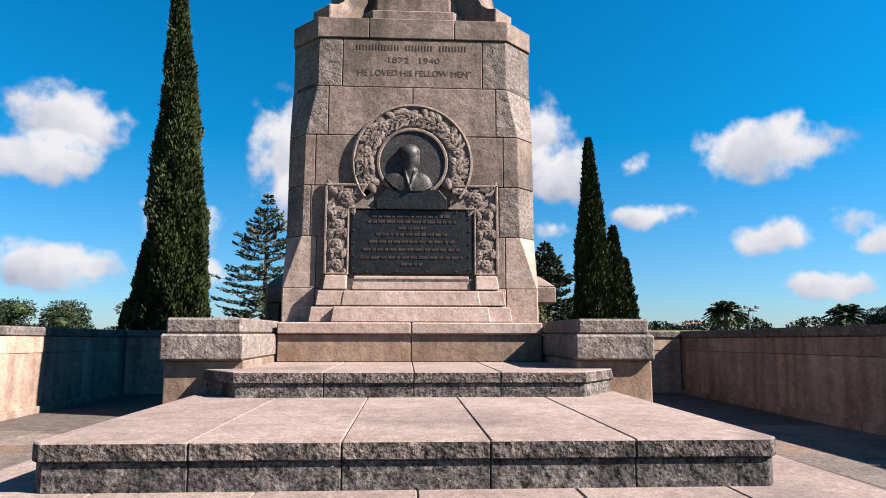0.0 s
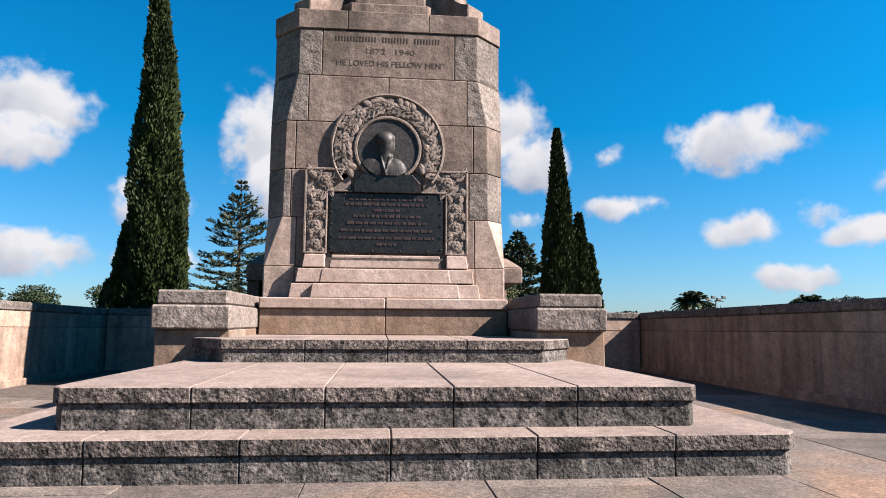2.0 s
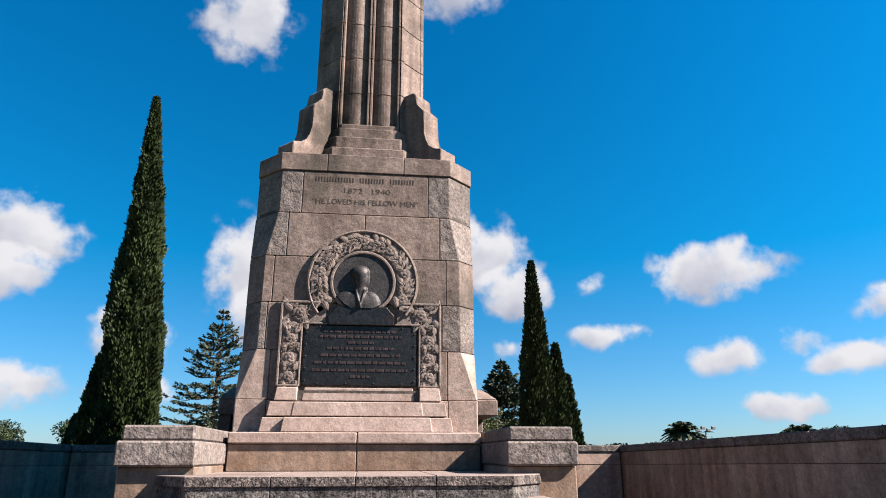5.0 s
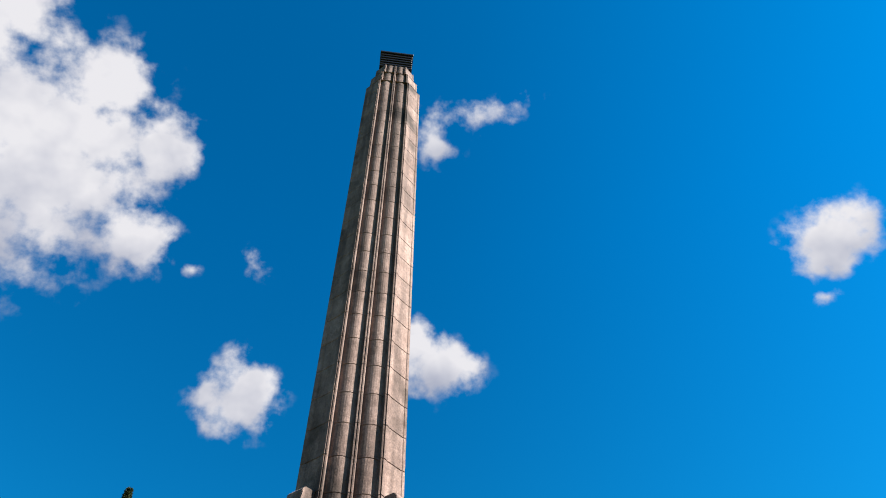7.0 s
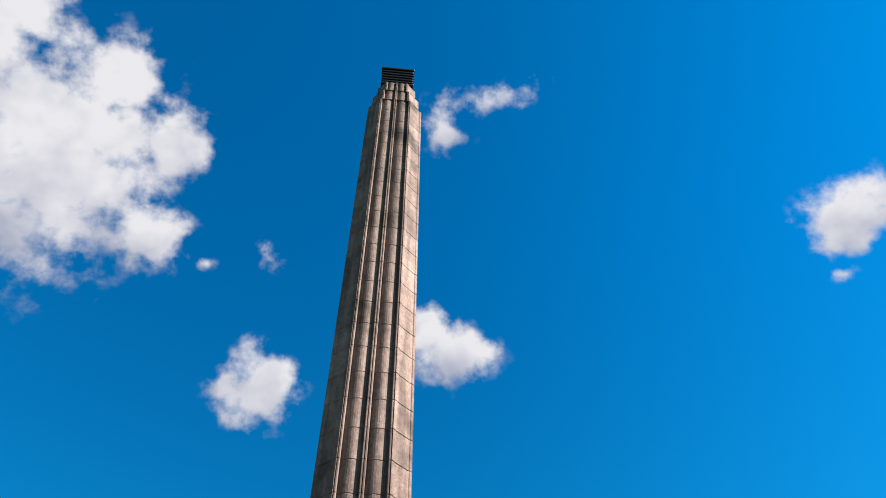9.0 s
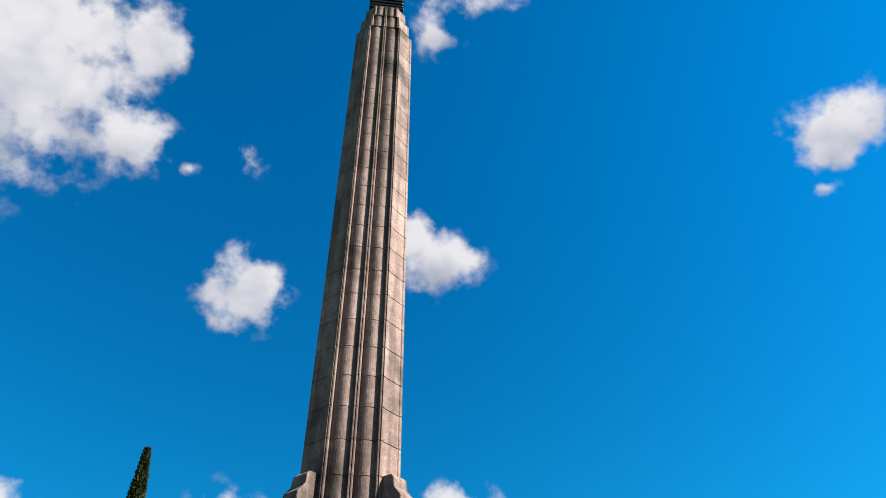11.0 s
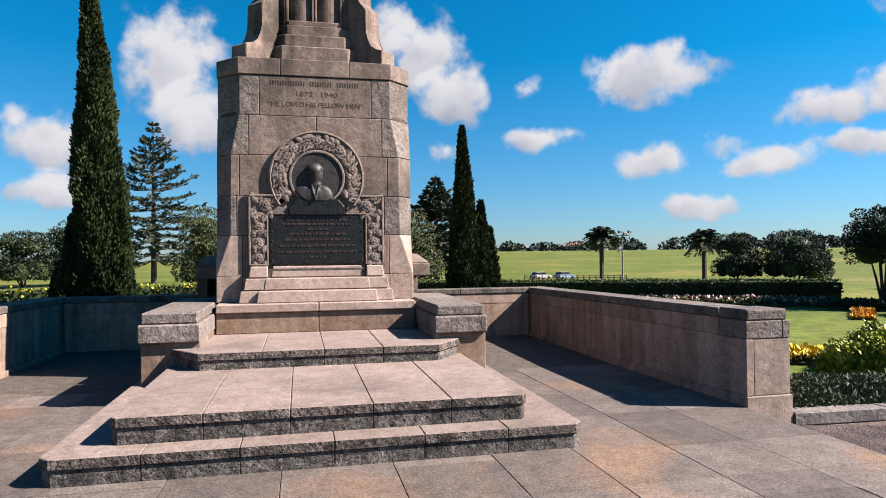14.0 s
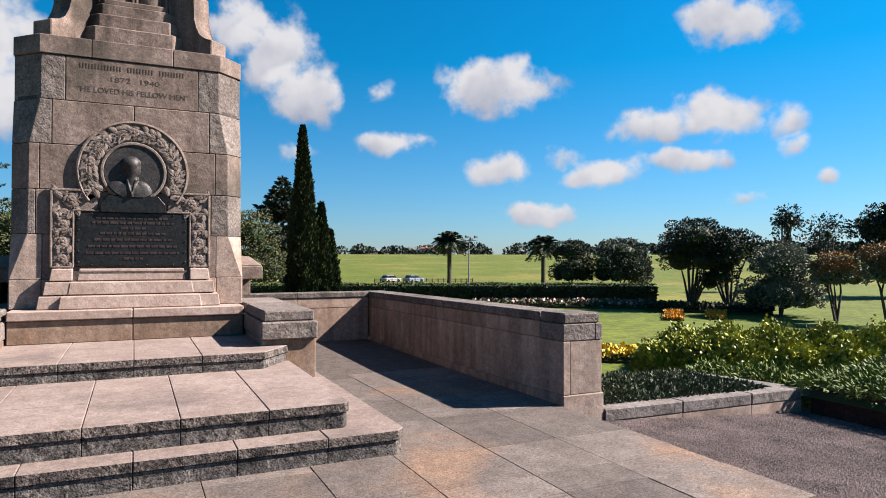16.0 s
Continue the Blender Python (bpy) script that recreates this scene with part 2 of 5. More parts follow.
STONE_GREY = material("grey_coping_stone", (0.19, 0.165, 0.15), (0.27, 0.24, 0.22), 0.9, 3, 50, 0.5, c3=(0.13, 0.12, 0.11))
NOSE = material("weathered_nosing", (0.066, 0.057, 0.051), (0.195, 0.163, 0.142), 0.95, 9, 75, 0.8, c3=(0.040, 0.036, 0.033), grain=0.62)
BROWN_WALL = material("dark_brown_wall", (0.035, 0.022, 0.018), (0.06, 0.038, 0.03), 0.9, 3, 40, 0.5)
CAR_WHITE = material("white_car_paint", (0.6, 0.6, 0.6), (0.65, 0.65, 0.65), 0.25, 2, 20, 0.0)
CAR_BLUE = material("pale_blue_car_paint", (0.30, 0.40, 0.55), (0.33, 0.43, 0.58), 0.25, 2, 20, 0.0)
CAR_GLASS = material("dark_glass", (0.02, 0.025, 0.03), (0.03, 0.035, 0.04), 0.1, 2, 20, 0.0)
TYRE = material("tyre_rubber", (0.015, 0.015, 0.015), (0.02, 0.02, 0.02), 0.9, 4, 30, 0.1)
STEEL = material("galvanised_steel", (0.22, 0.23, 0.24), (0.30, 0.31, 0.32), 0.6, 3, 40, 0.1, metal=0.3)
HOUSE_WALL = material("pale_house_wall", (0.4, 0.39, 0.36), (0.5, 0.48, 0.45), 0.9, 0.3, 4, 0.1, rnd=0.12)
ROOF_GREY = material("grey_roof", (0.12, 0.12, 0.13), (0.18, 0.18, 0.19), 0.8, 0.5, 4, 0.1, rnd=0.15)
ROOF_RED = material("red_roof", (0.42, 0.05, 0.05), (0.5, 0.08, 0.07), 0.7, 0.5, 4, 0.1)
BRONZE = material("aged_bronze", (0.034, 0.040, 0.042), (0.058, 0.056, 0.054), 0.42, 6, 60, 0.12, metal=0.8, c3=(0.075, 0.042, 0.034))
GRASS = material("grass", (0.085, 0.118, 0.008), (0.122, 0.150, 0.014), 0.95, 0.08, 3.0, 0.3, c3=(0.185, 0.172, 0.030), stain=0.05)
GRAVEL = material("red_gravel", (0.066, 0.047, 0.043), (0.115, 0.083, 0.076), 0.95, 3, 45, 1.0, c3=(0.045, 0.034, 0.031), grain=0.4)


# ---- mesh helpers ----
def part(name, bm, mat, parent=None, label="", loc=None):
    me = bpy.data.meshes.new(name)
    bm.to_mesh(me)
    bm.free()
    me.materials.append(mat)
    return place(name, me, parent, label, loc)


def place(name, me, parent=None, label="", m=None):
    ob = new(name, me)
    ob.parent = parent
    if m is not None:
        ob.matrix_basis = m
    if label:
        ob["label"] = label
    return ob


def empty(name, label, category, group="", kind=""):
    ob = new(name)
    return tagged(ob, label, category, group, kind)


def solid(bm, bottom, top, bevel=0.0):
    """A closed solid between two loops of equal count."""
    a = [bm.verts.new(p) for p in bottom]
    b = [bm.verts.new(p) for p in top]
    n = len(a)
    fs = [bm.faces.new(a[::-1]), bm.faces.new(b)]
    fs += [bm.faces.new((a[i], a[(i + 1) % n], b[(i + 1) % n], b[i])) for i in range(n)]
    if bevel:
        es = list({e for f in fs for e in f.edges})
        bmesh.ops.bevel(bm, geom=es, offset=bevel, segments=1, affect="EDGES")
    return bm


def box(bm, x0, x1, y0, y1, z0, z1, bevel=0.0):
    return solid(bm, [(x0, y0, z0), (x1, y0, z0), (x1, y1, z0), (x0, y1, z0)],
                 [(x0, y0, z1), (x1, y0, z1), (x1, y1, z1), (x0, y1, z1)], bevel)


def box_part(name, dims, mat, parent=None, label="", bevel=0.008):
    return part(name, box(bmesh.new(), *dims, bevel), mat, parent, label)


def prism(bm, poly, z0, z1, bevel=0.0):
    return solid(bm, [(x, y, z0) for x, y in poly], [(x, y, z1) for x, y in poly], bevel)


# ---- ground ----
def ground_height(x, y):
    """Lawn round the memorial, a dip with the road, then a green ridge to the north-east; lower ground to the west."""
    r = math.hypot(x, y + 4)
    east = min(1.0, max(0.0, (math.degrees(math.atan2(x, y + 4)) + 4) / 14)) if y > -4 or x > 0 else 0.0
    ridge = ((0, -0.65), (45, -0.7), (95, -2.6), (135, -3.9), (230, -1.0), (340, 2.4), (420, 2.6), (900, -6), (4000, -30))
    plain = ((0, -0.65), (45, -0.7), (95, -1.2), (135, -1.6), (230, -2.6), (340, -3.4), (420, -4.0), (900, -8), (4000, -30))
    for (a, za), (b, zb), (_, pa), (_, pb) in zip(ridge, ridge[1:], plain, plain[1:]):
        if r <= b:
            u = (r - a) / (b - a)
            u = u * u * (3 - 2 * u)
            return (za + (zb - za) * u) * east + (pa + (pb - pa) * u) * (1 - east)
    return -30.0


def build_ground():
    bm = bmesh.new()
    rings = [0.5, 4, 8, 12, 16, 20, 26, 32, 38, 45, 55, 65, 75, 85, 95, 110, 125, 140, 165, 190, 215, 240, 265, 290, 320, 350, 385, 420, 520, 700, 900, 1500, 2500, 4000]
    n, prev = 72, None
    for r in rings:
        ring = []
        for i in range(n):
            a = 2 * math.pi * i / n
            x, y = r * math.sin(a), -4 + r * math.cos(a)
            ring.append(bm.verts.new((x, y, ground_height(x, y))))
        if prev:
            for i in range(n):
                bm.faces.new((prev[i], prev[(i + 1) % n], ring[(i + 1) % n], ring[i]))
        else:
            bm.faces.new(ring[::-1])
        prev = ring
    for f in bm.faces:
        f.smooth = True
    bmesh.ops.recalc_face_normals(bm, faces=bm.faces)
    ob = part("ground", bm, GRASS)
    tagged(ob, "rolling mown green grass field reaching the horizon", "grass", kind="structure")


build_ground()

# ---- terrace ----
S1, S2, S3, POD = 0.185, 0.376, 0.543, 0.892
tb = bmesh.new()
box(tb, -3.84, 3.84, -1.9, 7.2, -0.75, -0.03)
tagged(part("terrace", tb, MORTAR), "low stone terrace base under the paving", "terrace", kind="structure")


# ---- steps ----
def step(name, label, outline, z0, z1, joints, nose=0.013, thick=0.075, row=None):
    """A platform: dark recessed riser body with overhanging tread slabs split at joints (x)."""
    thing = empty(name, label, "step", kind="structure")
    xs = [p[0] for p in outline]
    core = bmesh.new()
    prism(core, [(x - 2 * nose * (1 if x > 0 else -1), y + 2 * nose) for x, y in outline], z0 - 0.02, z1 - thick - 0.002)
    part("core", core, MORTAR, thing)
    cuts = [min(xs)] + joints + [max(xs)]
    inner = [(x - nose * (1 if x > 0 else -1), y + nose) for x, y in outline]
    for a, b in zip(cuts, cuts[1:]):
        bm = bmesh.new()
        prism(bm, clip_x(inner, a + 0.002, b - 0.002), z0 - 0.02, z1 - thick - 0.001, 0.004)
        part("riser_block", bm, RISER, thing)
    for a, b in zip(cuts, cuts[1:]):
        poly = clip_x(outline, a + 0.0014, b - 0.0014)
        flip = [(y, x) for x, y in poly]
        rows = [poly] if row is None else [[(x, y) for y, x in clip_x(flip, -9, row - 0.006)], [(x, y) for y, x in clip_x(flip, row + 0.006, 9)]]
        for q in rows:
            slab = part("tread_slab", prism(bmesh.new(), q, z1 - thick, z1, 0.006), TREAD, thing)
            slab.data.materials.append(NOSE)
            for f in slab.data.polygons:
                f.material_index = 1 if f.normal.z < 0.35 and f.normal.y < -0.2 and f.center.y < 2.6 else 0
    return thing


def clip_x(poly, a, b):
    """Cuts a convex outline to a <= x <= b."""
    for lim, sgn in ((a, 1), (b, -1)):
        res = []
        for (x0, y0), (x1, y1) in zip(poly, poly[1:] + poly[:1]):
            i0, i1 = (x0 - lim) * sgn >= 0, (x1 - lim) * sgn >= 0
            if i0:
                res.append((x0, y0))
            if i0 != i1:
                u = (lim - x0) / (x1 - x0)
                res.append((lim, y0 + u * (y1 - y0)))
        poly = res
    return poly


def chamfered(h, y0, y1, c):
    return [(-h, y0 + c), (-h + c, y0), (h - c, y0), (h, y0 + c), (h, y1), (-h, y1)]


step("step_lower", "lowest wide stone step with dark weathered riser", chamfered(1.86, -0.04, 3.4, 0.07), 0, S1, [-1.24, -0.62, 0.007, 0.64, 1.26])
step("step_middle", "deep stone platform step with dark stained riser", chamfered(1.49, 0.18, 3.4, 0.04), S1, S2, [-0.884, -0.291, 0.298, 0.887], row=0.94)
step("step_upper", "upper stone step with chamfered corners", [(-1.60, 2.50), (-1.17, 1.93), (1.17, 1.93), (1.60, 2.50), (1.60, 3.5), (-1.60, 3.5)], S2, S3, [-0.583, 0.01, 0.59])

# ---- podium ----
podium = empty("podium", "low stone podium with moulded pale coping and flanking end blocks", "podium", kind="structure")
box_part("podium_core", (-1.70, 1.70, 3.47, 6.6, 0, POD - 0.12), MORTAR, podium)
for a, b in ((-1.18, 0.0), (0.0, 1.18)):
    box_part("podium_panel", (a + 0.002, b - 0.002, 3.42, 3.6, S3, POD - 0.105), STONE_WARM, podium)
    bm = bmesh.new()
    box(bm, a + 0.002, b - 0.002, 3.388, 4.6, POD - 0.102, POD, 0.01)
    part("podium_coping", bm, STONE_PALE, podium)
for s in (-1, 1):
    a, b = sorted((s * 1.19, s * 1.78))
    box_part("pier_shaft", (a + 0.02, b - 0.01, 2.34, 4.6, -0.05, 0.60), STONE_WARM, podium)
    for y0, y1 in ((2.285, 3.45), (3.454, 4.62)):
        box_part("pier_band", (a, b, y0, y1, 0.602, 0.79), STONE_ROUGH, podium, bevel=0.015)
        box_part("pier_slab", (a + 0.03, b - 0.03, y0 + 0.03, y1 - 0.002, 0.792, 0.905), STONE_ROUGH, podium, bevel=0.015)
    # rear wing with a hipped capstone
    wing = empty("stone_wing_block", "squat stone block with hipped capstone beside the pedestal", "stone block")
    x0, x1 = sorted((s * 1.22, s * 1.62))
    box_part("leg", (x0, x1, 5.75, 6.05, POD - 0.02, 1.14), STONE, wing)
    box_part("leg", (x0, x0 + 0.14, 5.05, 5.75, POD - 0.02, 1.14), STONE, wing)
    box_part("lintel", (x0 - 0.0, x1 + 0.05, 4.98, 6.1, 1.142, 1.33), STONE, wing, bevel=0.012)
    cap = bmesh.new()
    solid(cap, [(x0, 4.98, 1.332), (x1 + 0.05, 4.98, 1.332), (x1 + 0.05, 6.1, 1.332), (x0, 6.1, 1.332)],
          [(x0 + 0.1, 5.2, 1.47), (x1 - 0.1, 5.2, 1.47), (x1 - 0.1, 5.9, 1.47), (x0 + 0.1, 5.9, 1.47)], 0.015)
    part("capstone", cap, STONE, wing)

# ---- memorial ----
CY = 4.93
memorial = empty("memorial_column", "tall reeded stone memorial column on a chamfered square pedestal", "monument")


def octagon(h, c, z, cy=CY):
    f = h - c
    return [(-f, cy - h, z), (f, cy - h, z), (h, cy - f, z), (h, cy + f, z), (f, cy + h, z), (-f, cy + h, z), (-h, cy + f, z), (-h, cy - f, z)]


def turned(pts, k):
    """Plan points relative to the column's axis, turned by k quarter turns, at height z."""
    c, s = ((1, 0), (0, 1), (-1, 0), (0, -1))[k % 4]
    return [(c * x - s * y, CY + s * x + c * y, z) for x, y, z in pts]


pedestal = part("pedestal", solid(bmesh.new(), octagon(1.18, 0.05, POD), octagon(1.16, 0.24, 3.88)), MORTAR, memorial)
# bottom, top, half width, chamfer below and above, joints on a face, corner stone material
COURSES = [(0.894, 1.215, 1.21, 0.01, 0.01, (-0.905, 0.905), STONE_TAN), (1.215, 1.71, 1.21, 0.01, 0.17, (-0.90, 0.90), STONE_TAN),
           (1.71, 2.20, 1.21, 0.17, 0.175, (-0.965, 0.84), STONE_ROUGH), (2.20, 2.70, 1.21, 0.175, 0.18, (-0.93, 0.885), STONE),
           (2.70, 3.19, 1.21, 0.18, 0.28, (-0.817, 0.0, 0.817), STONE_ROUGH), (3.19, 3.69, 1.205, 0.28, 0.28, (-0.69, 0.686), STONE_ROUGH),
           (3.69, 3.90, 1.217, 0.277, 0.277, (-0.435, 0.41), STONE)]
for z0, z1, h, c0, c1, joints, corner in COURSES:
    for k in range(4):
        g, b0, b1 = 0.003, z0 + 0.003, z1 - 0.003
        for a, b in zip(joints, joints[1:]):
            q = [(a + g, -h), (b - g, -h), (b - g, -h + 0.3), (a + g, -h + 0.3)]
            bm = solid(bmesh.new(), turned([(*p, b0) for p in q], k), turned([(*p, b1) for p in q], k), 0.006)
            part("stone_block", bm, STONE_TAN if z1 < 1.3 else STONE, pedestal)
        xr, xl = joints[-1] + g, joints[0] - g
        lo, hi = ([(xr, -h, z), (h - c, -h, z), (h, -h + c, z), (h, xl, z), (h - 0.3, xl, z), (h - 0.3, -h + 0.3, z), (xr, -h + 0.3, z)] for c, z in ((c0, b0), (c1, b1)))
        bm = solid(bmesh.new(), turned(lo, k), turned(hi, k), 0.0035 if c0 < 0.02 else 0.006)
        part("corner_stone", bm, corner, pedestal)

# stepped plinth under the plaque
plinth = part("plinth", box(bmesh.new(), -0.78, 0.78, 3.64, 3.75, 0.894, 1.3), MORTAR, memorial)
for z0, z1, c in ((0.894, 1.045, 0), (1.045, 1.195, 0.055), (1.195, 1.338, 0.11)):
    for hw, y0, y1 in ((0.93, 3.52, 3.77), (0.722, 3.468, 3.69)):
        spans = [(-hw + c, hw - c)] if hw < 0.9 else [(-hw + c, -0.60), (0.60, hw - c)]
        for a, b in spans:
            la, lb = (0.02 if a < -0.61 else 0), (0.02 if b > 0.61 else 0)
            ya = y0 + c * (1.5 if hw < 0.9 else 0.7)
            if hw < 0.9:
                a, b = a + c * 0.5 * (1 if a < 0 else 0), b - c * 0.5
            bm = solid(bmesh.new(), [(a, ya, z0 + 0.002), (b, ya, z0 + 0.002), (b, y1 + c, z0 + 0.002), (a, y1 + c, z0 + 0.002)],
                       [(a + la, ya + 0.012, z1 - 0.012), (b - lb, ya + 0.012, z1 - 0.012), (b - lb, y1 + c, z1), (a + la, y1 + c, z1)], 0.007)
            part("plinth_tier", bm, STONE_PALE, plinth)

# ---- carved surround ----
FY = 3.72
CZ, RO, RI = 2.425, 0.585, 0.335
ARC0, ARC1 = radians(-37), radians(217)


def ring_solid(prof, a0, a1, n, name, mat, parent):
    """Sweeps a closed profile of (radius, y) round the medallion's centre."""
    bm, rows = bmesh.new(), []
    for i in range(n + 1):
        a = a0 + (a1 - a0) * i / n
        rows.append([bm.verts.new((r * math.cos(a), y, CZ + r * math.sin(a))) for r, y in prof])
    m = len(prof)
    for p, q in zip(rows, rows[1:]):
        for j in range(m):
            bm.faces.new((p[j], p[(j + 1) % m], q[(j + 1) % m], q[j]))
    if a1 - a0 < 6.28:
        bm.faces.new(rows[0][::-1])
        bm.faces.new(rows[-1])
    bmesh.ops.recalc_face_normals(bm, faces=bm.faces)
    return part(name, bm, mat, parent)


surround = ring_solid([(RI, FY), (RI, 3.700), (RO - 0.005, 3.700), (RO - 0.005, FY)], ARC0, ARC1, 56, "wreath_surround", CARVED, memorial)
ring_solid([(RO - 0.036, 3.702), (RO - 0.034, 3.682), (RO - 0.022, 3.670), (RO - 0.004, 3.676), (RO, 3.69), (RO, FY)], ARC0, ARC1, 64, "outer_moulding", CARVED, surround)
for s in (-1, 1):
    # side strips: bordered panels that step in over the plaque
    a, b = sorted((s * 0.60, s * 0.82))
    box_part("side_panel", (a, b, 3.70, FY, 1.345, 2.2), CARVED, surround)
    a, b = sorted((s * 0.36, s * 0.60))
    box_part("side_panel", (a, b, 3.70, FY, 1.985, 2.2), CARVED, surround)
    for d in ((0.80, 0.826, 1.34, 2.21), (0.592, 0.612, 1.34, 1.985), (0.42, 0.826, 2.186, 2.212), (0.345, 0.612, 1.967, 1.988), (0.6, 0.826, 1.338, 1.36)):
        a, b = sorted((s * d[0], s * d[1]))
        box_part("border_moulding", (a, b, 3.674, FY, d[2], d[3]), CARVED, surround, bevel=0.006)


def dome(bm, m, u=8, v=5):
    bmesh.ops.create_uvsphere(bm, u_segments=u, v_segments=v, radius=1.0, matrix=m)


def rose_mesh():
    """Five open petals, five inner petals, a round centre and pointed sepals."""
    bm = bmesh.new()
    for ring, (n, r, wide, deep, up) in enumerate(((5, 0.041, 0.031, 0.012, 0.004), (5, 0.021, 0.019, 0.012, 0.014), (1, 0.0, 0.012, 0.010, 0.022))):
        for i in range(n):
            a = 2 * math.pi * i / n + ring * 0.63 + 0.3
            dome(bm, Matrix.Translation((r * math.cos(a), -up, r * math.sin(a))) @ Matrix.Rotation(-a, 4, "Y") @ Matrix.Diagonal((wide * 0.92, deep * 0.8, wide * 1.1, 1)), 10, 6)
    for i in range(5):
        a = 2 * math.pi * (i + 0.5) / 5 + 0.3
        c, s = math.cos(a), math.sin(a)
        v = [bm.verts.new((r * c - t * s, -y, r * s + t * c)) for r, t, y in ((0.045, -0.012, 0.002), (0.083, 0.0, 0.010), (0.045, 0.012, 0.002), (0.055, 0.0, 0.016))]
        for q in ((0, 1, 3), (1, 2, 3)):
            bm.faces.new([v[k] for k in q])
    me = bpy.data.meshes.new("rose")
    for f in bm.faces:
        f.smooth = True
    bm.to_mesh(me)
    bm.free()
    me.materials.append(CARVED)
    return me


def leaf_mesh():
    """A pointed carved leaf with a midrib fold."""
    bm = bmesh.new()
    n = 6
    rows = []
    for i in range(n + 1):
        u = i / n
        w = 0.033 * math.sin(math.pi * min(1, (u * 0.94 + 0.05) ** 0.75)) ** 0.9
        zz = u * 0.098
        rows.append([bm.verts.new((-w, 0.004, zz)), bm.verts.new((-w * 0.86, -0.024, zz)), bm.verts.new((0, -0.012, zz)), bm.verts.new((w * 0.86, -0.024, zz)), bm.verts.new((w, 0.004, zz))])
    for p, q in zip(rows, rows[1:]):
        for j in range(4):
            f = bm.faces.new((p[j], p[j + 1], q[j + 1], q[j]))
            f.smooth = True
    bmesh.ops.recalc_face_normals(bm, faces=bm.faces)
    me = bpy.data.meshes.new("leaf")
    bm.to_mesh(me)
    bm.free()
    me.materials.append(CARVED)
    return me


ROSE, LEAF = rose_mesh(), leaf_mesh()
rng = random.Random(4)


def carve(kind, x, z, y, turn, size=1.0):
    m = pose(x, y, z, 0, turn, 0) @ Matrix.Diagonal((size, 0.85, size, 1))
    place("carved_rose" if kind is ROSE else "carved_leaf", kind, surround, "", m)


RM = (RO + RI) / 2 - 0.006
rose_angles = (90, 52, 128, 13, 167, -22, 202)
for deg in rose_angles:
    a = radians(deg)
    carve(ROSE, RM * math.cos(a), CZ + RM * math.sin(a), 3.694, deg, 1.5)
for lo, hi in ((52, 90), (90, 128), (13, 52), (128, 167), (-22, 13), (167, 202), (-36, -22), (202, 216)):
    span = hi - lo
    n = 9 if span > 20 else 3
    for k in range(n):
        u = 0.22 + 0.56 * k / (n - 1)
        a, dr = lo + span * u, (0.055, -0.055, 0.0)[k % 3]
        t = -a + (180 if k % 2 else 0) + (40, -35, 10)[k % 3] + rng.uniform(-15, 15)
        x, z = (RM + dr) * math.cos(radians(a)), CZ + (RM + dr) * math.sin(radians(a))
        carve(LEAF, x - 0.04 * math.sin(radians(t)), z - 0.04 * math.cos(radians(t)), 3.695, t, 1.15)
for s in (-1, 1):
    for zz in (1.44, 1.63, 1.82):
        carve(ROSE, s * 0.705, zz, 3.694, 0, 1.35)
        for dx, dz, tw in ((-0.05, 0.055, -5), (0.05, 0.06, 15), (-0.06, 0.11, 80), (0.06, 0.13, -95), (0.0, 0.07, 30), (-0.065, -0.05, 175), (0.065, -0.04, 185)):
            carve(LEAF, s * 0.705 + dx, zz + dz, 3.696, tw + rng.uniform(-20, 20), 1.05)
    carve(ROSE, s * 0.62, 2.09, 3.694, 0, 1.35)
    for dx, dz, tw in ((-0.08, 0.03, -60), (0.09, 0.02, 50), (0.13, -0.06, 150), (-0.04, -0.08, 200), (0.15, 0.06, 20), (0.03, 0.08, 90), (0.12, -0.13, 180)):
        carve(LEAF, s * (0.62 + dx), 2.09 + dz, 3.696, s * tw, 1.15)

# ---- bronze plaque and medallion ----
plaque = box_part("bronze_plaque", (-0.575, 0.575, 3.684, 3.73, 1.352, 1.962), BRONZE, memorial, "dark aged bronze plaque with raised lettering rows", 0.006)
neck = bmesh.new()
prof = [(-0.335, 1.964), (0.335, 1.964), (0.335, 2.065), (0.255, 2.155), (-0.255, 2.155), (-0.335, 2.065)]
solid(neck, [(x, 3.73, z) for x, z in prof], [(x, 3.652, z) for x, z in prof], 0.006)
bmesh.ops.recalc_face_normals(neck, faces=neck.faces)
part("plaque_neck", neck, BRONZE, plaque)
for s in (-1, 1):
    for zz in (1.40, 1.52, 1.64, 1.76, 1.88):
        bm = bmesh.new()
        dome(bm, Matrix.Translation((s * 0.548, 3.684, zz)) @ Matrix.Diagonal((0.011, 0.012, 0.011, 1)))
        part("bolt", bm, BRONZE, plaque)
    for xx in (0.14, 0.42):
        for zz in (1.37, 1.942):
            bm = bmesh.new()
            dome(bm, Matrix.Translation((s * xx, 3.684, zz)) @ Matrix.Diagonal((0.011, 0.012, 0.011, 1)))
            part("bolt", bm, BRONZE, plaque)
rng = random.Random(7)
for zz, w in ((1.90, 0.38), (1.845, 0.42), (1.785, 0.13), (1.725, 0.34), (1.655, 0.40), (1.58, 0.46), (1.505, 0.48), (1.44, 0.1)):
    x = -w
    while x < w:
        n = min(rng.uniform(0.025, 0.085), w - x)
        if n > 0.015:
            box_part("lettering_bar", (x, x + n, 3.679, 3.685, zz - 0.013, zz + 0.013), LETTERING, plaque, bevel=0.002)
        x += n + 0.016
MY = 3.690
medallion = ring_solid([(0.002, FY), (0.002, MY), (0.312, MY), (0.312, FY)], 0, 2 * math.pi, 48, "bronze_medallion", BRONZE, memorial)
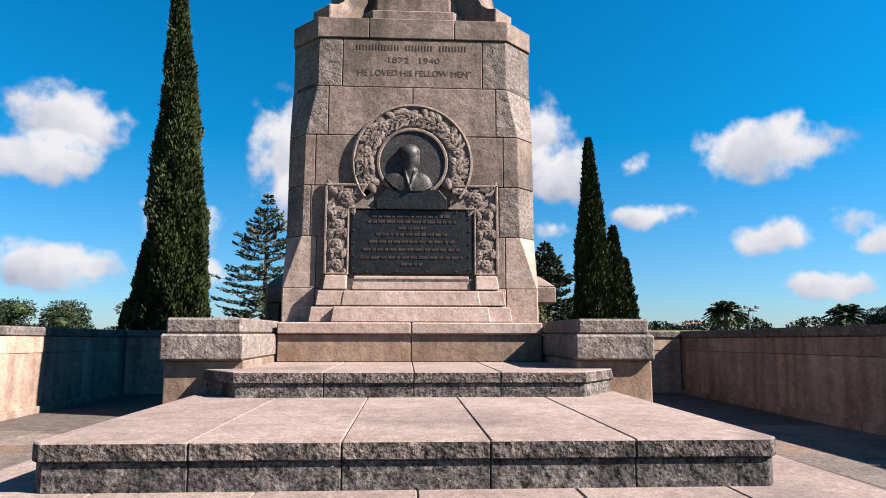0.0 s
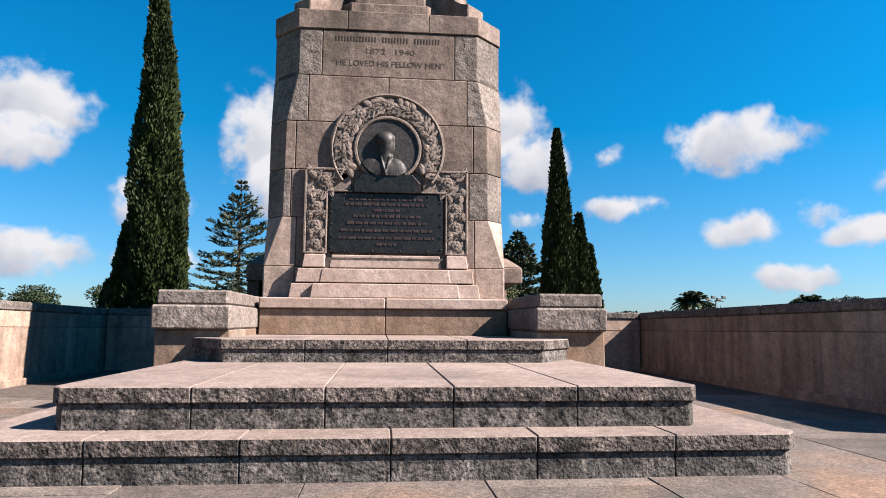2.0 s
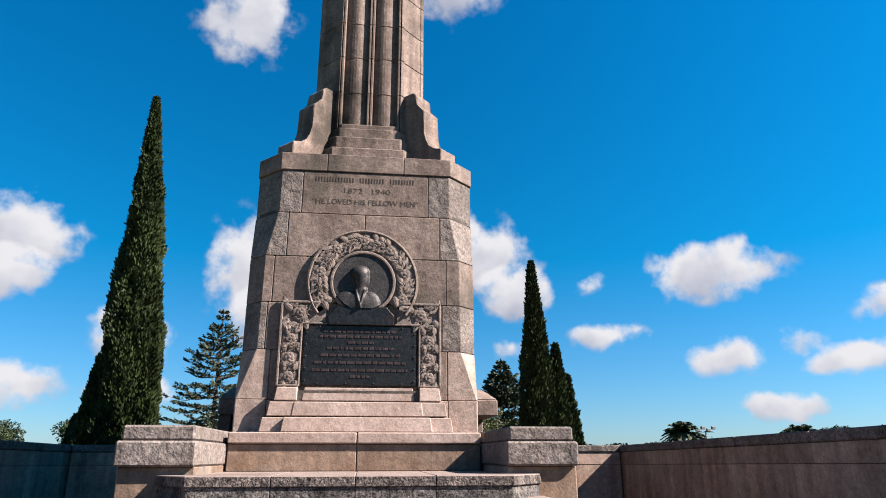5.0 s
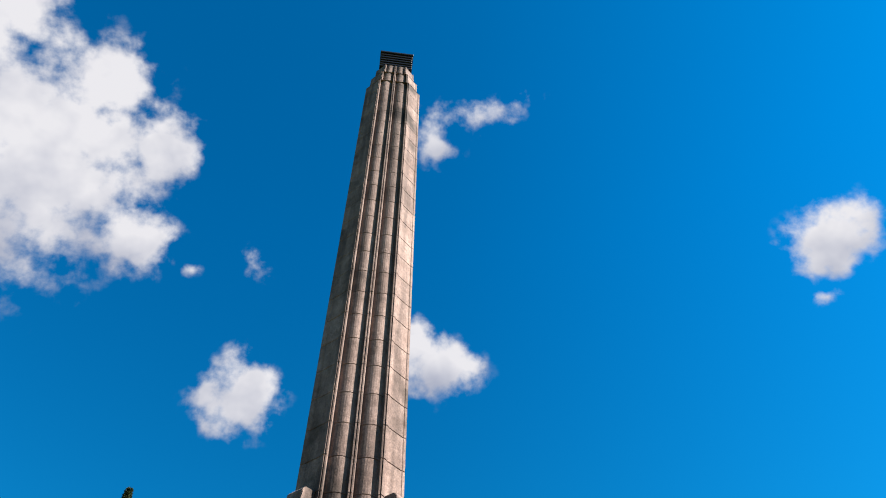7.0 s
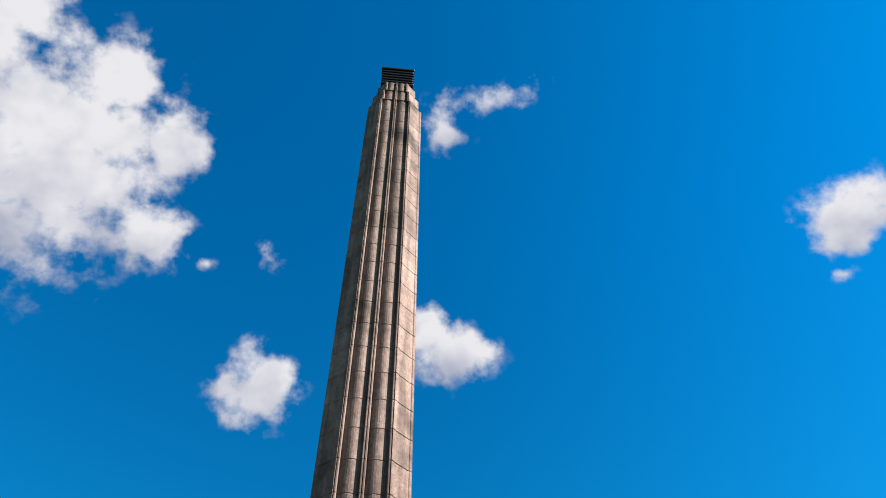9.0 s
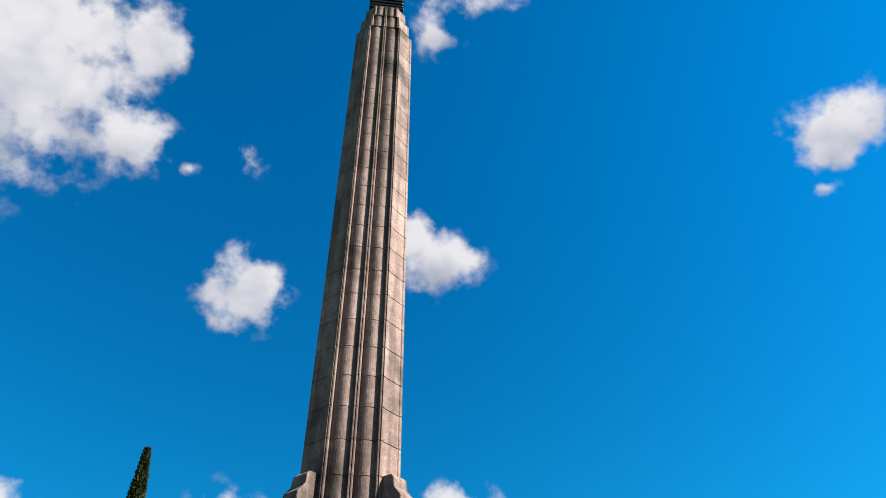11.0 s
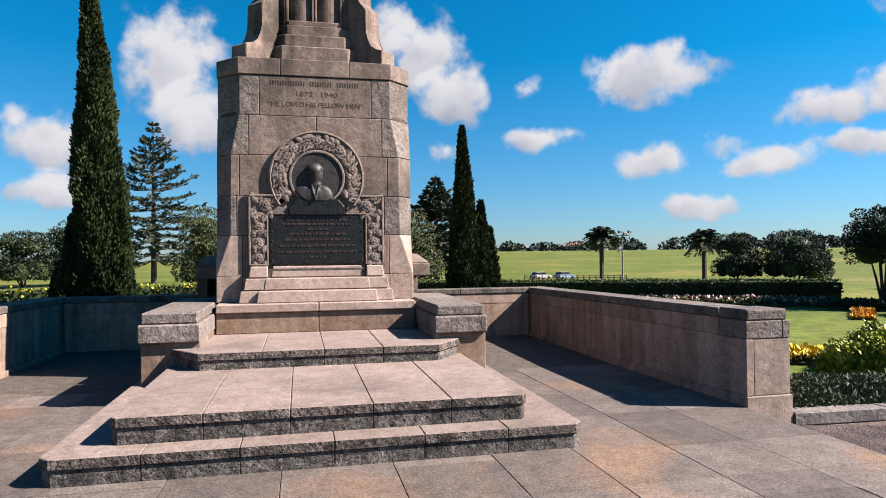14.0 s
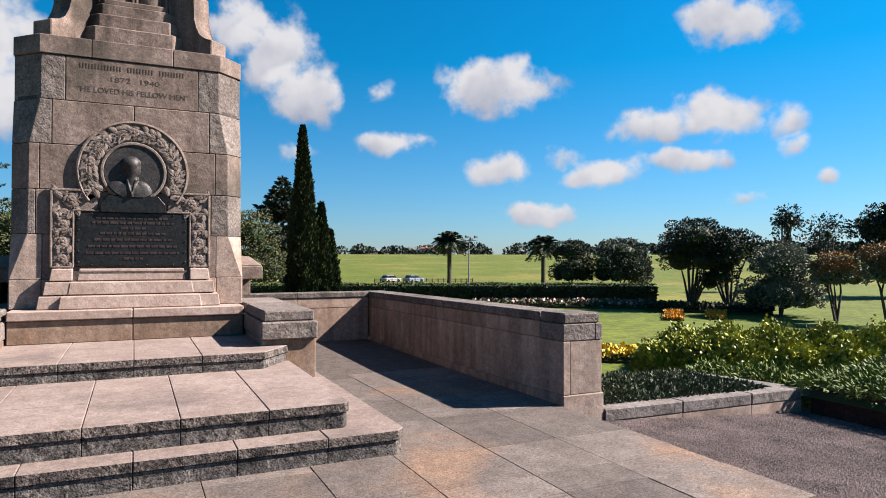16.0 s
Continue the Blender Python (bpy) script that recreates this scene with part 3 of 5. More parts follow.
ring_solid([(0.308, FY), (0.310, 3.682), (0.318, 3.672), (0.336, 3.672), (0.345, 3.682), (0.346, FY)], radians(-56), radians(236), 60, "rim", CARVED, medallion)


def relief_height(x, z):
    """Smoothly blended plain head and shoulders with a coat's lapels."""
    total = 0.0
    for cx, cz, rx, rz, d in ((-0.015, 0.035, 0.080, 0.115, 0.066), (-0.035, 0.098, 0.100, 0.078, 0.070), (-0.02, -0.085, 0.066, 0.08, 0.050),
                              (-0.155, -0.255, 0.155, 0.155, 0.046), (0.065, -0.255, 0.125, 0.15, 0.046), (-0.04, -0.21, 0.12, 0.12, 0.05)):
        q = 1 - ((x - cx) / rx) ** 2 - ((z - CZ - cz) / rz) ** 2
        if q > 0:
            total += (d * q ** 0.42) ** 5
    h = total ** 0.2
    low = CZ - 0.085 - z
    if low > 0 and h > 0.015:
        for edge in (-0.075 + low * 0.30, 0.025 - low * 0.26):
            h += 0.014 * max(0.0, 1 - abs(x - edge) / 0.016)
    return h


bust, grid = bmesh.new(), {}
for i in range(89):
    for j in range(89):
        x, z = -0.32 + 0.64 * i / 88, CZ - 0.32 + 0.64 * j / 88
        if math.hypot(x, z - CZ) < 0.308 and z > 2.14:
            grid[i, j] = bust.verts.new((x, MY - 0.002 - relief_height(x, z), z))
for (i, j), v in grid.items():
    q = [grid.get(k) for k in ((i, j), (i + 1, j), (i + 1, j + 1), (i, j + 1))]
    if all(q):
        bust.faces.new(q).smooth = True
part("portrait_relief", bust, BRONZE_RAISED, medallion, "plain bronze bust relief")


# ---- inscription ----
def lettering(body, x, z, size, width, y, parent):
    cu = bpy.data.curves.new("lettering", "FONT")
    cu.body, cu.size, cu.extrude, cu.align_x, cu.align_y = body, size, 0.0012, "CENTER", "CENTER"
    tmp = bpy.data.objects.new("lettering", cu)
    scene.collection.objects.link(tmp)
    bpy.context.view_layer.update()
    me = bpy.data.meshes.new_from_object(tmp.evaluated_get(bpy.context.evaluated_depsgraph_get()))
    bpy.data.objects.remove(tmp)
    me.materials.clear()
    me.materials.append(INCISED_SHADE)
    w = max(v.co.x for v in me.vertices) - min(v.co.x for v in me.vertices)
    place("lettering", me, parent, "", pose(x, y, z, 90, 0, 0) @ Matrix.Diagonal((width / w, 1, 1, 1)))


IY = 3.724
for a, b in ((-0.555, -0.12), (-0.07, 0.215), (0.265, 0.545)):
    bm = bmesh.new()
    for k in range(round((b - a) / 0.031)):
        x = a + k * 0.031
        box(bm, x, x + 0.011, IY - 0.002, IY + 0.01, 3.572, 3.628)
    part("lettering_bar", bm, INCISED_SHADE, pedestal, "row of plain incised bars")
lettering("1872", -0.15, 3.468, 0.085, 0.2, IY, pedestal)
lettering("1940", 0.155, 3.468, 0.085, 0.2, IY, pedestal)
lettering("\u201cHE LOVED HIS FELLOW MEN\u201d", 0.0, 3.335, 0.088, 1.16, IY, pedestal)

# ---- stepped base of the shaft, fins ----
for z0, z1, h, f in ((3.9, 4.185, 0.83, 0.43), (4.187, 4.35, 0.78, 0.39), (4.352, 4.49, 0.735, 0.36), (4.492, 4.56, 0.705, 0.34)):
    part("base_tier", solid(bmesh.new(), octagon(h, h - f, z0), octagon(h, h - f, z1), 0.01), STONE_DARK, memorial)
FIN = [(0.5, 3.902), (1.34, 3.902), (1.34, 4.13), (1.23, 4.15), (1.15, 4.21), (1.10, 4.31), (1.08, 4.42), (1.075, 4.72), (0.95, 4.84), (0.945, 4.98), (0.90, 5.03), (0.62, 5.03), (0.5, 4.3)]
for k in range(4):
    a = radians(45 + 90 * k)
    bm = bmesh.new()
    d, n = Vector((math.cos(a), math.sin(a), 0)), Vector((-math.sin(a), math.cos(a), 0))
    lo, hi = ([Vector((0, CY, z)) + d * r + n * s for r, z in FIN] for s in (-0.14, 0.14))
    solid(bm, lo, hi, 0.01)
    bmesh.ops.recalc_face_normals(bm, faces=bm.faces)
    part("scrolled_fin", bm, STONE_DARK, memorial)

# ---- reeded shaft ----
def shaft_profile():
    """One face of the shaft's plan for half width 1: two convex reeds between paired ribs, then a corner facet."""
    half = [(-0.555, 0.0), (-0.540, 0.035), (-0.525, 0.0), (-0.500, 0.0), (-0.492, 0.055), (-0.475, 0.105)]
    for i in range(9):
        u = i / 8
        half.append((-0.465 + 0.405 * u, 0.105 - 0.085 * math.sin(math.pi * u) ** 0.8))
    half += [(-0.056, 0.105), (-0.048, 0.05), (-0.040, 0.0), (-0.014, 0.0), (0.0, 0.05)]
    face = half + [(-x, d) for x, d in half[-2::-1]]
    pts = []
    for k in range(4):
        for x, d in face + [(0.60, 0.047), (0.625, 0.095), (0.775, 0.245), (0.93, 0.40), (0.953, 0.40)]:
            px, py = x, -1 + d
            c, s = ((1, 0), (0, 1), (-1, 0), (0, -1))[k]
            pts.append((c * px - s * py, s * px + c * py))
    return pts


PROFILE = shaft_profile()


def reeded(z0, z1, h0, h1, lip=0.006):
    bm, rows = bmesh.new(), []
    for z, k in ((z0, 0.990), (z0 + lip, 1.0), (z1 - lip, 1.0), (z1, 0.990)):
        h = (h0 + (h1 - h0) * (z - z0) / (z1 - z0)) * k
        rows.append([bm.verts.new((x * h, CY + y * h, z)) for x, y in PROFILE])
    n = len(PROFILE)
    for p, q in zip(rows, rows[1:]):
        for i in range(n):
            bm.faces.new((p[i], p[(i + 1) % n], q[(i + 1) % n], q[i]))
    bm.faces.new(rows[0][::-1])
    bm.faces.new(rows[-1])
    return bm


SH0, SH1, Z0, Z1, NC = 0.690, 0.680, 4.5, 16.15, 23
shaft = part("shaft", solid(bmesh.new(), octagon(0.58, 0.28, Z0), octagon(0.57, 0.28, Z1)), MORTAR, memorial)
for i in range(NC):
    a, b = Z0 + (Z1 - Z0) * i / NC, Z0 + (Z1 - Z0) * (i + 1) / NC
    h0, h1 = (SH0 + (SH1 - SH0) * (z - Z0) / (Z1 - Z0) for z in (a, b))
    part("shaft_drum", reeded(a + 0.002, b - 0.002, h0, h1), STONE_DARK, shaft)
for z0, z1, h0, h1 in ((16.152, 16.78, 0.61, 0.60), (16.782, 17.42, 0.52, 0.50)):
    part("shaft_drum", reeded(z0, z1, h0, h1), STONE_DARK, shaft)
for z, h, z1 in ((16.155, 0.68, 16.30), (16.785, 0.60, 16.9)):
    part("shoulder", solid(bmesh.new(), octagon(h, 0.31 * h / 0.68, z), octagon(h - 0.10, 0.26, z1)), STONE_DARK, shaft)
lantern = new("lantern")
lantern.parent = memorial
lantern["label"] = "dark slatted metal lantern"
LB, LT, LH = 17.46, 18.36, 0.44
box_part("soffit", (-LH, LH, CY - LH, CY + LH, LB, LB + 0.06), BRONZE, lantern)
box_part("core", (-LH + 0.08, LH - 0.08, CY - LH + 0.08, CY + LH - 0.08, LB + 0.062, LT - 0.07), BRONZE, lantern)
for i in range(5):
    z = LB + 0.14 + i * 0.145
    box_part("slat", (-LH + 0.01, LH - 0.01, CY - LH + 0.01, CY + LH - 0.01, z, z + 0.06), BRONZE, lantern, bevel=0.01)
box_part("roof_plate", (-LH - 0.02, LH + 0.02, CY - LH - 0.02, CY + LH + 0.02, LT - 0.065, LT), BRONZE, lantern)
box_part("light_collar", (-0.36, 0.36, CY - 0.36, CY + 0.36, 17.422, 17.458), STONE_PALE, lantern)


# ---- side walls ----
def shear(y):
    return -0.0115 * (y - 0.775)


def wall_part(name, x0, x1, y0, y1, z0, z1, mat, parent, bevel=0.008):
    bm = solid(bmesh.new(), [(x0, y0, z0 + shear(y0)), (x1, y0, z0 + shear(y0)), (x1, y1, z0 + shear(y1)), (x0, y1, z0 + shear(y1))],
               [(x0, y0, z1 + shear(y0)), (x1, y0, z1 + shear(y0)), (x1, y1, z1 + shear(y1)), (x0, y1, z1 + shear(y1))], bevel)
    return part(name, bm, mat, parent)


def cuts(a, b, n):
    return [(a + (b - a) * i / n + 0.0015, a + (b - a) * (i + 1) / n - 0.0015) for i in range(n)]


for s, nm in ((1, "wall_east"), (-1, "wall_west")):
    wall = empty(nm, "low parapet wall of tan stone panels with dark weathered coping", "wall", kind="structure")

    def X(a, b):
        return sorted((s * a, s * b))

    wall_part("wall_core", *X(3.90, 4.215), 1.225, 7.145, -0.5, 0.88, MORTAR, wall, 0)
    for y0, y1 in cuts(1.22, 7.15, 4):
        wall_part("wall_panel", *X(3.885, 4.23), y0, y1, -0.5, 0.628, PLASTER, wall, 0.003)
    for y0, y1 in cuts(1.22, 7.15, 5):
        wall_part("wall_band", *X(3.88, 4.235), y0, y1, 0.632, 0.80, PLASTER, wall, 0.003)
        wall_part("wall_coping", *X(3.865, 4.26), y0, y1, 0.804, 0.90, COPING, wall, 0.012)
    for y0, y1 in cuts(1.2, 6.77, 3):
        wall_part("skirting", *X(3.84, 3.885), y0, y1, -0.2, 0.085, PLASTER, wall, 0.006)
    pier = empty("wall_end_pier_" + nm[5:], "stone end pier of the parapet with rough capping", "pier", kind="structure")
    wall_part("pier_core", *X(3.87, 4.29), 0.80, 1.19, -0.5, 0.88, MORTAR, pier, 0)
    for y0, y1, x0, x1 in ((0.77, 1.21, 3.93, 4.32), (0.765, 1.215, 3.845, 3.927)):
        wall_part("pier_stone", *X(x0, x1), y0, y1, 0.10, 0.63, STONE_TAN, pier, 0.006)
    wall_part("pier_base", *X(3.84, 4.335), 0.755, 1.22, -0.6, 0.097, STONE_TAN, pier, 0.008)
    wall_part("pier_band", *X(3.845, 4.235), 0.765, 1.2, 0.633, 0.80, STONE_ROUGH, pier, 0.008)
    wall_part("pier_band", *X(4.239, 4.325), 0.765, 1.2, 0.633, 0.80, STONE_ROUGH, pier, 0.008)
    wall_part("pier_cap", *X(3.86, 4.30), 0.775, 1.2, 0.803, 0.908, COPING, pier, 0.014)
back = empty("wall_north", "low parapet wall of stone panels behind the column", "wall", kind="structure")
wall_part("wall_core", -3.85, 3.85, 6.80, 7.135, -0.2, 0.88, MORTAR, back, 0)
for x0, x1 in cuts(-3.86, 3.86, 6):
    wall_part("wall_panel", x0, x1, 6.785, 7.15, -0.2, 0.628, PLASTER, back, 0.003)
    wall_part("wall_band", x0, x1, 6.78, 7.15, 0.632, 0.80, PLASTER, back, 0.003)
    wall_part("wall_coping", x0, x1, 6.765, 7.16, 0.804, 0.90, COPING, back, 0.012)

# ---- paving ----
paving = empty("floor", "pinkish grey stone paving slabs with worn joints and rust stains", "paving", kind="structure")
rng = random.Random(3)
XS = [-3.84, -3.1, -2.45, -1.75, -1.08, -0.35, 0.41, 1.13, 1.75, 2.46, 3.12, 3.84]
YS = [-1.9, -1.2, -0.85, -0.16, 0.87, 1.75, 2.6, 3.5, 4.4, 5.3, 6.1, 6.78]
for j, (y0, y1) in enumerate(zip(YS, YS[1:])):
    for x0, x1 in zip(XS, XS[1:]):
        if x0 > -1.7 and x1 < 1.7 and y0 > 0.5:
            continue
        e = rng.uniform(-0.0025, 0.0015)
        z = lambda y: e + min(0.0, shear(y))
        g = 0.0018
        bm = solid(bmesh.new(), [(x0 + g, y0 + g, -0.04 + shear(y0)), (x1 - g, y0 + g, -0.04 + shear(y0)), (x1 - g, y1 - g, -0.04 + shear(y1)), (x0 + g, y1 - g, -0.04 + shear(y1))],
                   [(x0 + g, y0 + g, z(y0)), (x1 - g, y0 + g, z(y0)), (x1 - g, y1 - g, z(y1)), (x0 + g, y1 - g, z(y1))], 0.003)
        part("paving_slab", bm, PAVE, paving)

# ---- plants ----
nrng = np.random.default_rng(11)
EX, EY = -0.16, -4.62


def spot(az, r):
    """Plan position at a bearing (degrees from +y towards +x) and distance from the forecourt."""
    return EX + r * math.sin(radians(az)), EY + r * math.cos(radians(az))


def leaf_mesh_of(name, pos, along, size, aspect, mat, parent=None, label="", fold=0.25):
    """Small kite-shaped leaves: one folded quad pair for each point, its tip along the given vector."""
    n = len(pos)
    along = along / np.maximum(np.linalg.norm(along, axis=1, keepdims=True), 1e-6)
    rnd = nrng.normal(size=(n, 3))
    side = np.cross(along, rnd)
    side /= np.maximum(np.linalg.norm(side, axis=1, keepdims=True), 1e-6)
    nor = np.cross(along, side)
    s = (size * nrng.uniform(0.65, 1.35, n))[:, None]
    w = s * aspect
    v = np.stack([pos, pos + along * s * 0.5 + side * w + nor * w * fold, pos + along * s, pos + along * s * 0.5 - side * w + nor * w * fold], 1).reshape(-1, 3)
    k = np.arange(n)[:, None] * 4
    faces = np.concatenate([k + np.array([[0, 1, 2]]), k + np.array([[0, 2, 3]])]).tolist()
    me = bpy.data.meshes.new(name)
    me.from_pydata(v.tolist(), [], faces)
    me.materials.append(mat)
    return place(name, me, parent, label)


def lobes_points(lobes, n):
    """Points and outward vectors on the skins of ellipsoid lobes (x, y, z, rx, ry, rz), rough and with gaps."""
    w = np.array([l[3] * l[5] + l[4] * l[5] for l in lobes])
    pick = nrng.choice(len(lobes), n, p=w / w.sum())
    d = nrng.normal(size=(n, 3))
    d /= np.linalg.norm(d, axis=1, keepdims=True)
    d[:, 2] = np.where(d[:, 2] < -0.5, -d[:, 2] * 0.4, d[:, 2])
    L = np.array(lobes)[pick]
    bumps = 1 + 0.10 * np.sin(d[:, 0] * 9 + pick) * np.sin(d[:, 1] * 8 + 2 * pick) + 0.08 * np.sin(d[:, 2] * 13 + pick)
    depth = 1 - np.abs(nrng.normal(0, 0.12, n))
    return L[:, :3] + d * L[:, 3:] * (bumps * depth)[:, None], d


def leaf_material(name, c1, c2, rough=0.55, scale=1.5):
    m = bpy.data.materials.new(name)
    m.use_nodes = True
    nt = m.node_tree
    N, L = nt.nodes.new, nt.links.new
    b = nt.nodes["Principled BSDF"]
    b.inputs["Roughness"].default_value, b.inputs["Specular IOR Level"].default_value = rough, 0.2
    geo, ns, mx, add = N("ShaderNodeNewGeometry"), N("ShaderNodeTexNoise"), N("ShaderNodeMixRGB"), N("ShaderNodeMath")
    ns.inputs["Scale"].default_value = scale
    L(geo.outputs["Position"], ns.inputs["Vector"])
    add.operation = "MULTIPLY_ADD"
    L(geo.outputs["Random Per Island"], add.inputs[0])
    add.inputs[1].default_value = 0.6
    L(ns.outputs[0], add.inputs[2])
    sub = N("ShaderNodeMath")
    sub.operation, sub.inputs[1].default_value, sub.use_clamp = "SUBTRACT", 0.3, True
    L(add.outputs[0], sub.inputs[0])
    L(sub.outputs[0], mx.inputs[0])
    mx.inputs[1].default_value, mx.inputs[2].default_value = (*(v * 0.72 for v in c1), 1), (*(v * 0.72 for v in c2), 1)
    L(mx.outputs[0], b.inputs["Base Color"])
    return m


CYPRESS = leaf_material("cypress_foliage", (0.006, 0.012, 0.004), (0.048, 0.066, 0.018))
DARKLEAF = leaf_material("dark_glossy_leaves", (0.010, 0.018, 0.010), (0.038, 0.050, 0.024), 0.5, 0.6)
GREYLEAF = leaf_material("grey_green_leaves", (0.060, 0.072, 0.044), (0.23, 0.24, 0.17), 0.6, 0.6)
WOODS = leaf_material("far_tree_leaves", (0.022, 0.032, 0.024), (0.075, 0.088, 0.060), 0.7, 0.05)
OLIVE = leaf_material("olive_green_leaves", (0.025, 0.034, 0.012), (0.13, 0.125, 0.05), 0.6, 0.6)
PINE = leaf_material("pine_needles", (0.020, 0.030, 0.018), (0.075, 0.085, 0.05), 0.6, 0.5)
ORANGE_LEAF = leaf_material("rusty_flowering_shoots", (0.16, 0.07, 0.02), (0.34, 0.17, 0.04), 0.6, 1.0)
# bright end of the colour includes sunlight glowing through the leaves
BUSH = leaf_material("sunlit_yellow_green_leaves", (0.020, 0.036, 0.006), (0.52, 0.52, 0.06), 0.45, 1.7)
# dark fill: shade between leaves put into the colour; also serves as soil
DARK_FILL = leaf_material("shade_and_soil_fill", (0.012, 0.022, 0.006), (0.04, 0.06, 0.015), 0.6, 2.5)
JUNIPER = leaf_material("blue_green_juniper", (0.024, 0.036, 0.017), (0.11, 0.13, 0.07), 0.6, 4)
JUNIPER2 = leaf_material("green_juniper", (0.035, 0.062, 0.008), (0.17, 0.215, 0.03), 0.6, 4)
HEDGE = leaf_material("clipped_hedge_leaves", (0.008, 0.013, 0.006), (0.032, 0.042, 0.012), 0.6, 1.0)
# leaves on the hedge's top, lighter and yellower than on its sides
HEDGE_TOP = leaf_material("hedge_top_leaves", (0.03, 0.05, 0.01), (0.12, 0.13, 0.025), 0.6, 1.0)
PALM = leaf_material("palm_fronds", (0.02, 0.028, 0.014), (0.09, 0.10, 0.05), 0.5, 0.5)
YELLOW = leaf_material("yellow_petals", (0.50, 0.30, 0.01), (0.75, 0.52, 0.02), 0.6)
ORANGE = leaf_material("orange_petals", (0.60, 0.20, 0.01), (0.75, 0.38, 0.02), 0.6)
PINK = leaf_material("mixed_pink_white_petals", (0.45, 0.08, 0.06), (0.60, 0.50, 0.48), 0.6)
PEBBLE_MIX = leaf_material("gravel_stones_mixed", (0.016, 0.011, 0.010), (0.29, 0.215, 0.195), 0.9, 3)
BARK = material("bark", (0.06, 0.048, 0.038), (0.12, 0.10, 0.08), 0.95, 4, 30, 0.8)


def limb(bm, p, q, r0, r1, n=7):
    p, q = Vector(p), Vector(q)
    d = (q - p).normalized()
    u = d.orthogonal().normalized()
    v = d.cross(u)
    rows = [[bm.verts.new(c + (u * math.cos(2 * math.pi * i / n) + v * math.sin(2 * math.pi * i / n)) * r) for i in range(n)] for c, r in ((p, r0), (q, r1))]
    for i in range(n):
        bm.faces.new((rows[0][i], rows[0][(i + 1) % n], rows[1][(i + 1) % n], rows[1][i]))
    bm.faces.new(rows[0][::-1])
    bm.faces.new(rows[1])


def trunk_part(parent, base, limbs, r):
    """A tapered trunk with limbs to the given ends."""
    bm = bmesh.new()
    b = Vector(base)
    for end in limbs:
        e = Vector(end)
        knee = b.lerp(e, 0.5) + Vector((nrng.normal() * 0.04, nrng.normal() * 0.04, 0.06)) * (e - b).length
        limb(bm, b - Vector((0, 0, 0.2)), knee, r, r * 0.65)
        limb(bm, knee, e, r * 0.65, r * 0.25)
    return part("trunk", bm, BARK, parent)


def cypress(x, y, z, spires, n, label):
    """Columnar cypress: spires (dx, dy, height, radius, lean) of upright sprays."""
    tree = tagged(new("cypress_tree"), label, "tree")
    tot = sum(h * r for _, _, h, r, _ in spires)
    P, A = [], []
    ends = []
    for dx, dy, h, r, lean in spires:
        k = int(n * h * r / tot)
        u = nrng.uniform(0, 1, k) ** 1.15
        a = nrng.uniform(0, 2 * math.pi, k)
        prof = r * np.clip((1 - u) ** 0.62 * (0.72 + 0.38 * np.sin(np.clip(u * 3.4, 0, math.pi))), 0.012, None)
        prof = prof * (1 + 0.10 * np.sin(a * 3 + u * 19) + 0.08 * np.sin(a * 7 - u * 31) + 0.07 * np.sin(u * 60 + a * 5) + 0.05 * np.sin(u * 110 - a * 9))
        rr = prof * (1 - np.abs(nrng.normal(0, 0.10, k)))
        P.append(np.stack([x + dx + lean * u * u + rr * np.cos(a), y + dy + rr * np.sin(a), z + u * h], 1))
        A.append(np.stack([np.cos(a) * 0.55, np.sin(a) * 0.55, np.full(k, 1.0)], 1) + nrng.normal(0, 0.25, (k, 3)))
        ends.append((x + dx + lean * 0.6, y + dy, z + h * 0.8))
    leaf_mesh_of("crown", np.concatenate(P), np.concatenate(A), 0.075, 0.22, CYPRESS, tree)
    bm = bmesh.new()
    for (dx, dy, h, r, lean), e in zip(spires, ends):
        # dense inner wood and foliage as one core, the crown's inner shade in its colour
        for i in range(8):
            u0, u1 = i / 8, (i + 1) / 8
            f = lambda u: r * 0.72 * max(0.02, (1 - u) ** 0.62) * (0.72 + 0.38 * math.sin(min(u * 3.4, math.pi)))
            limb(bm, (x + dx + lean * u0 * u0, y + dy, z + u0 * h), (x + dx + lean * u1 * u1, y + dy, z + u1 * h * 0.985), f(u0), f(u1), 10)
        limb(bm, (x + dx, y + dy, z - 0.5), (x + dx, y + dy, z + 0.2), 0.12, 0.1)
    part("trunk", bm, DARK_FILL, tree)
    return tree


cypress(-3.57, 7.75, -0.55, [(0.0, 0, 7.25, 0.49, -0.20), (-0.70, 0.1, 1.8, 0.30, -0.02), (-0.42, -0.05, 2.7, 0.36, -0.02), (0.27, -0.1, 3.3, 0.34, 0.03), (0.05, -0.2, 2.2, 0.42, 0.0)], 100000, "tall dense dark green columnar cypress behind the wall")
cypress(2.96, 7.75, -0.55, [(-0.05, 0, 4.45, 0.36, -0.03), (0.26, 0, 3.0, 0.34, 0.02), (0.44, 0.05, 2.5, 0.33, 0.03)], 50000, "slim dark green cypress with lower side spires")


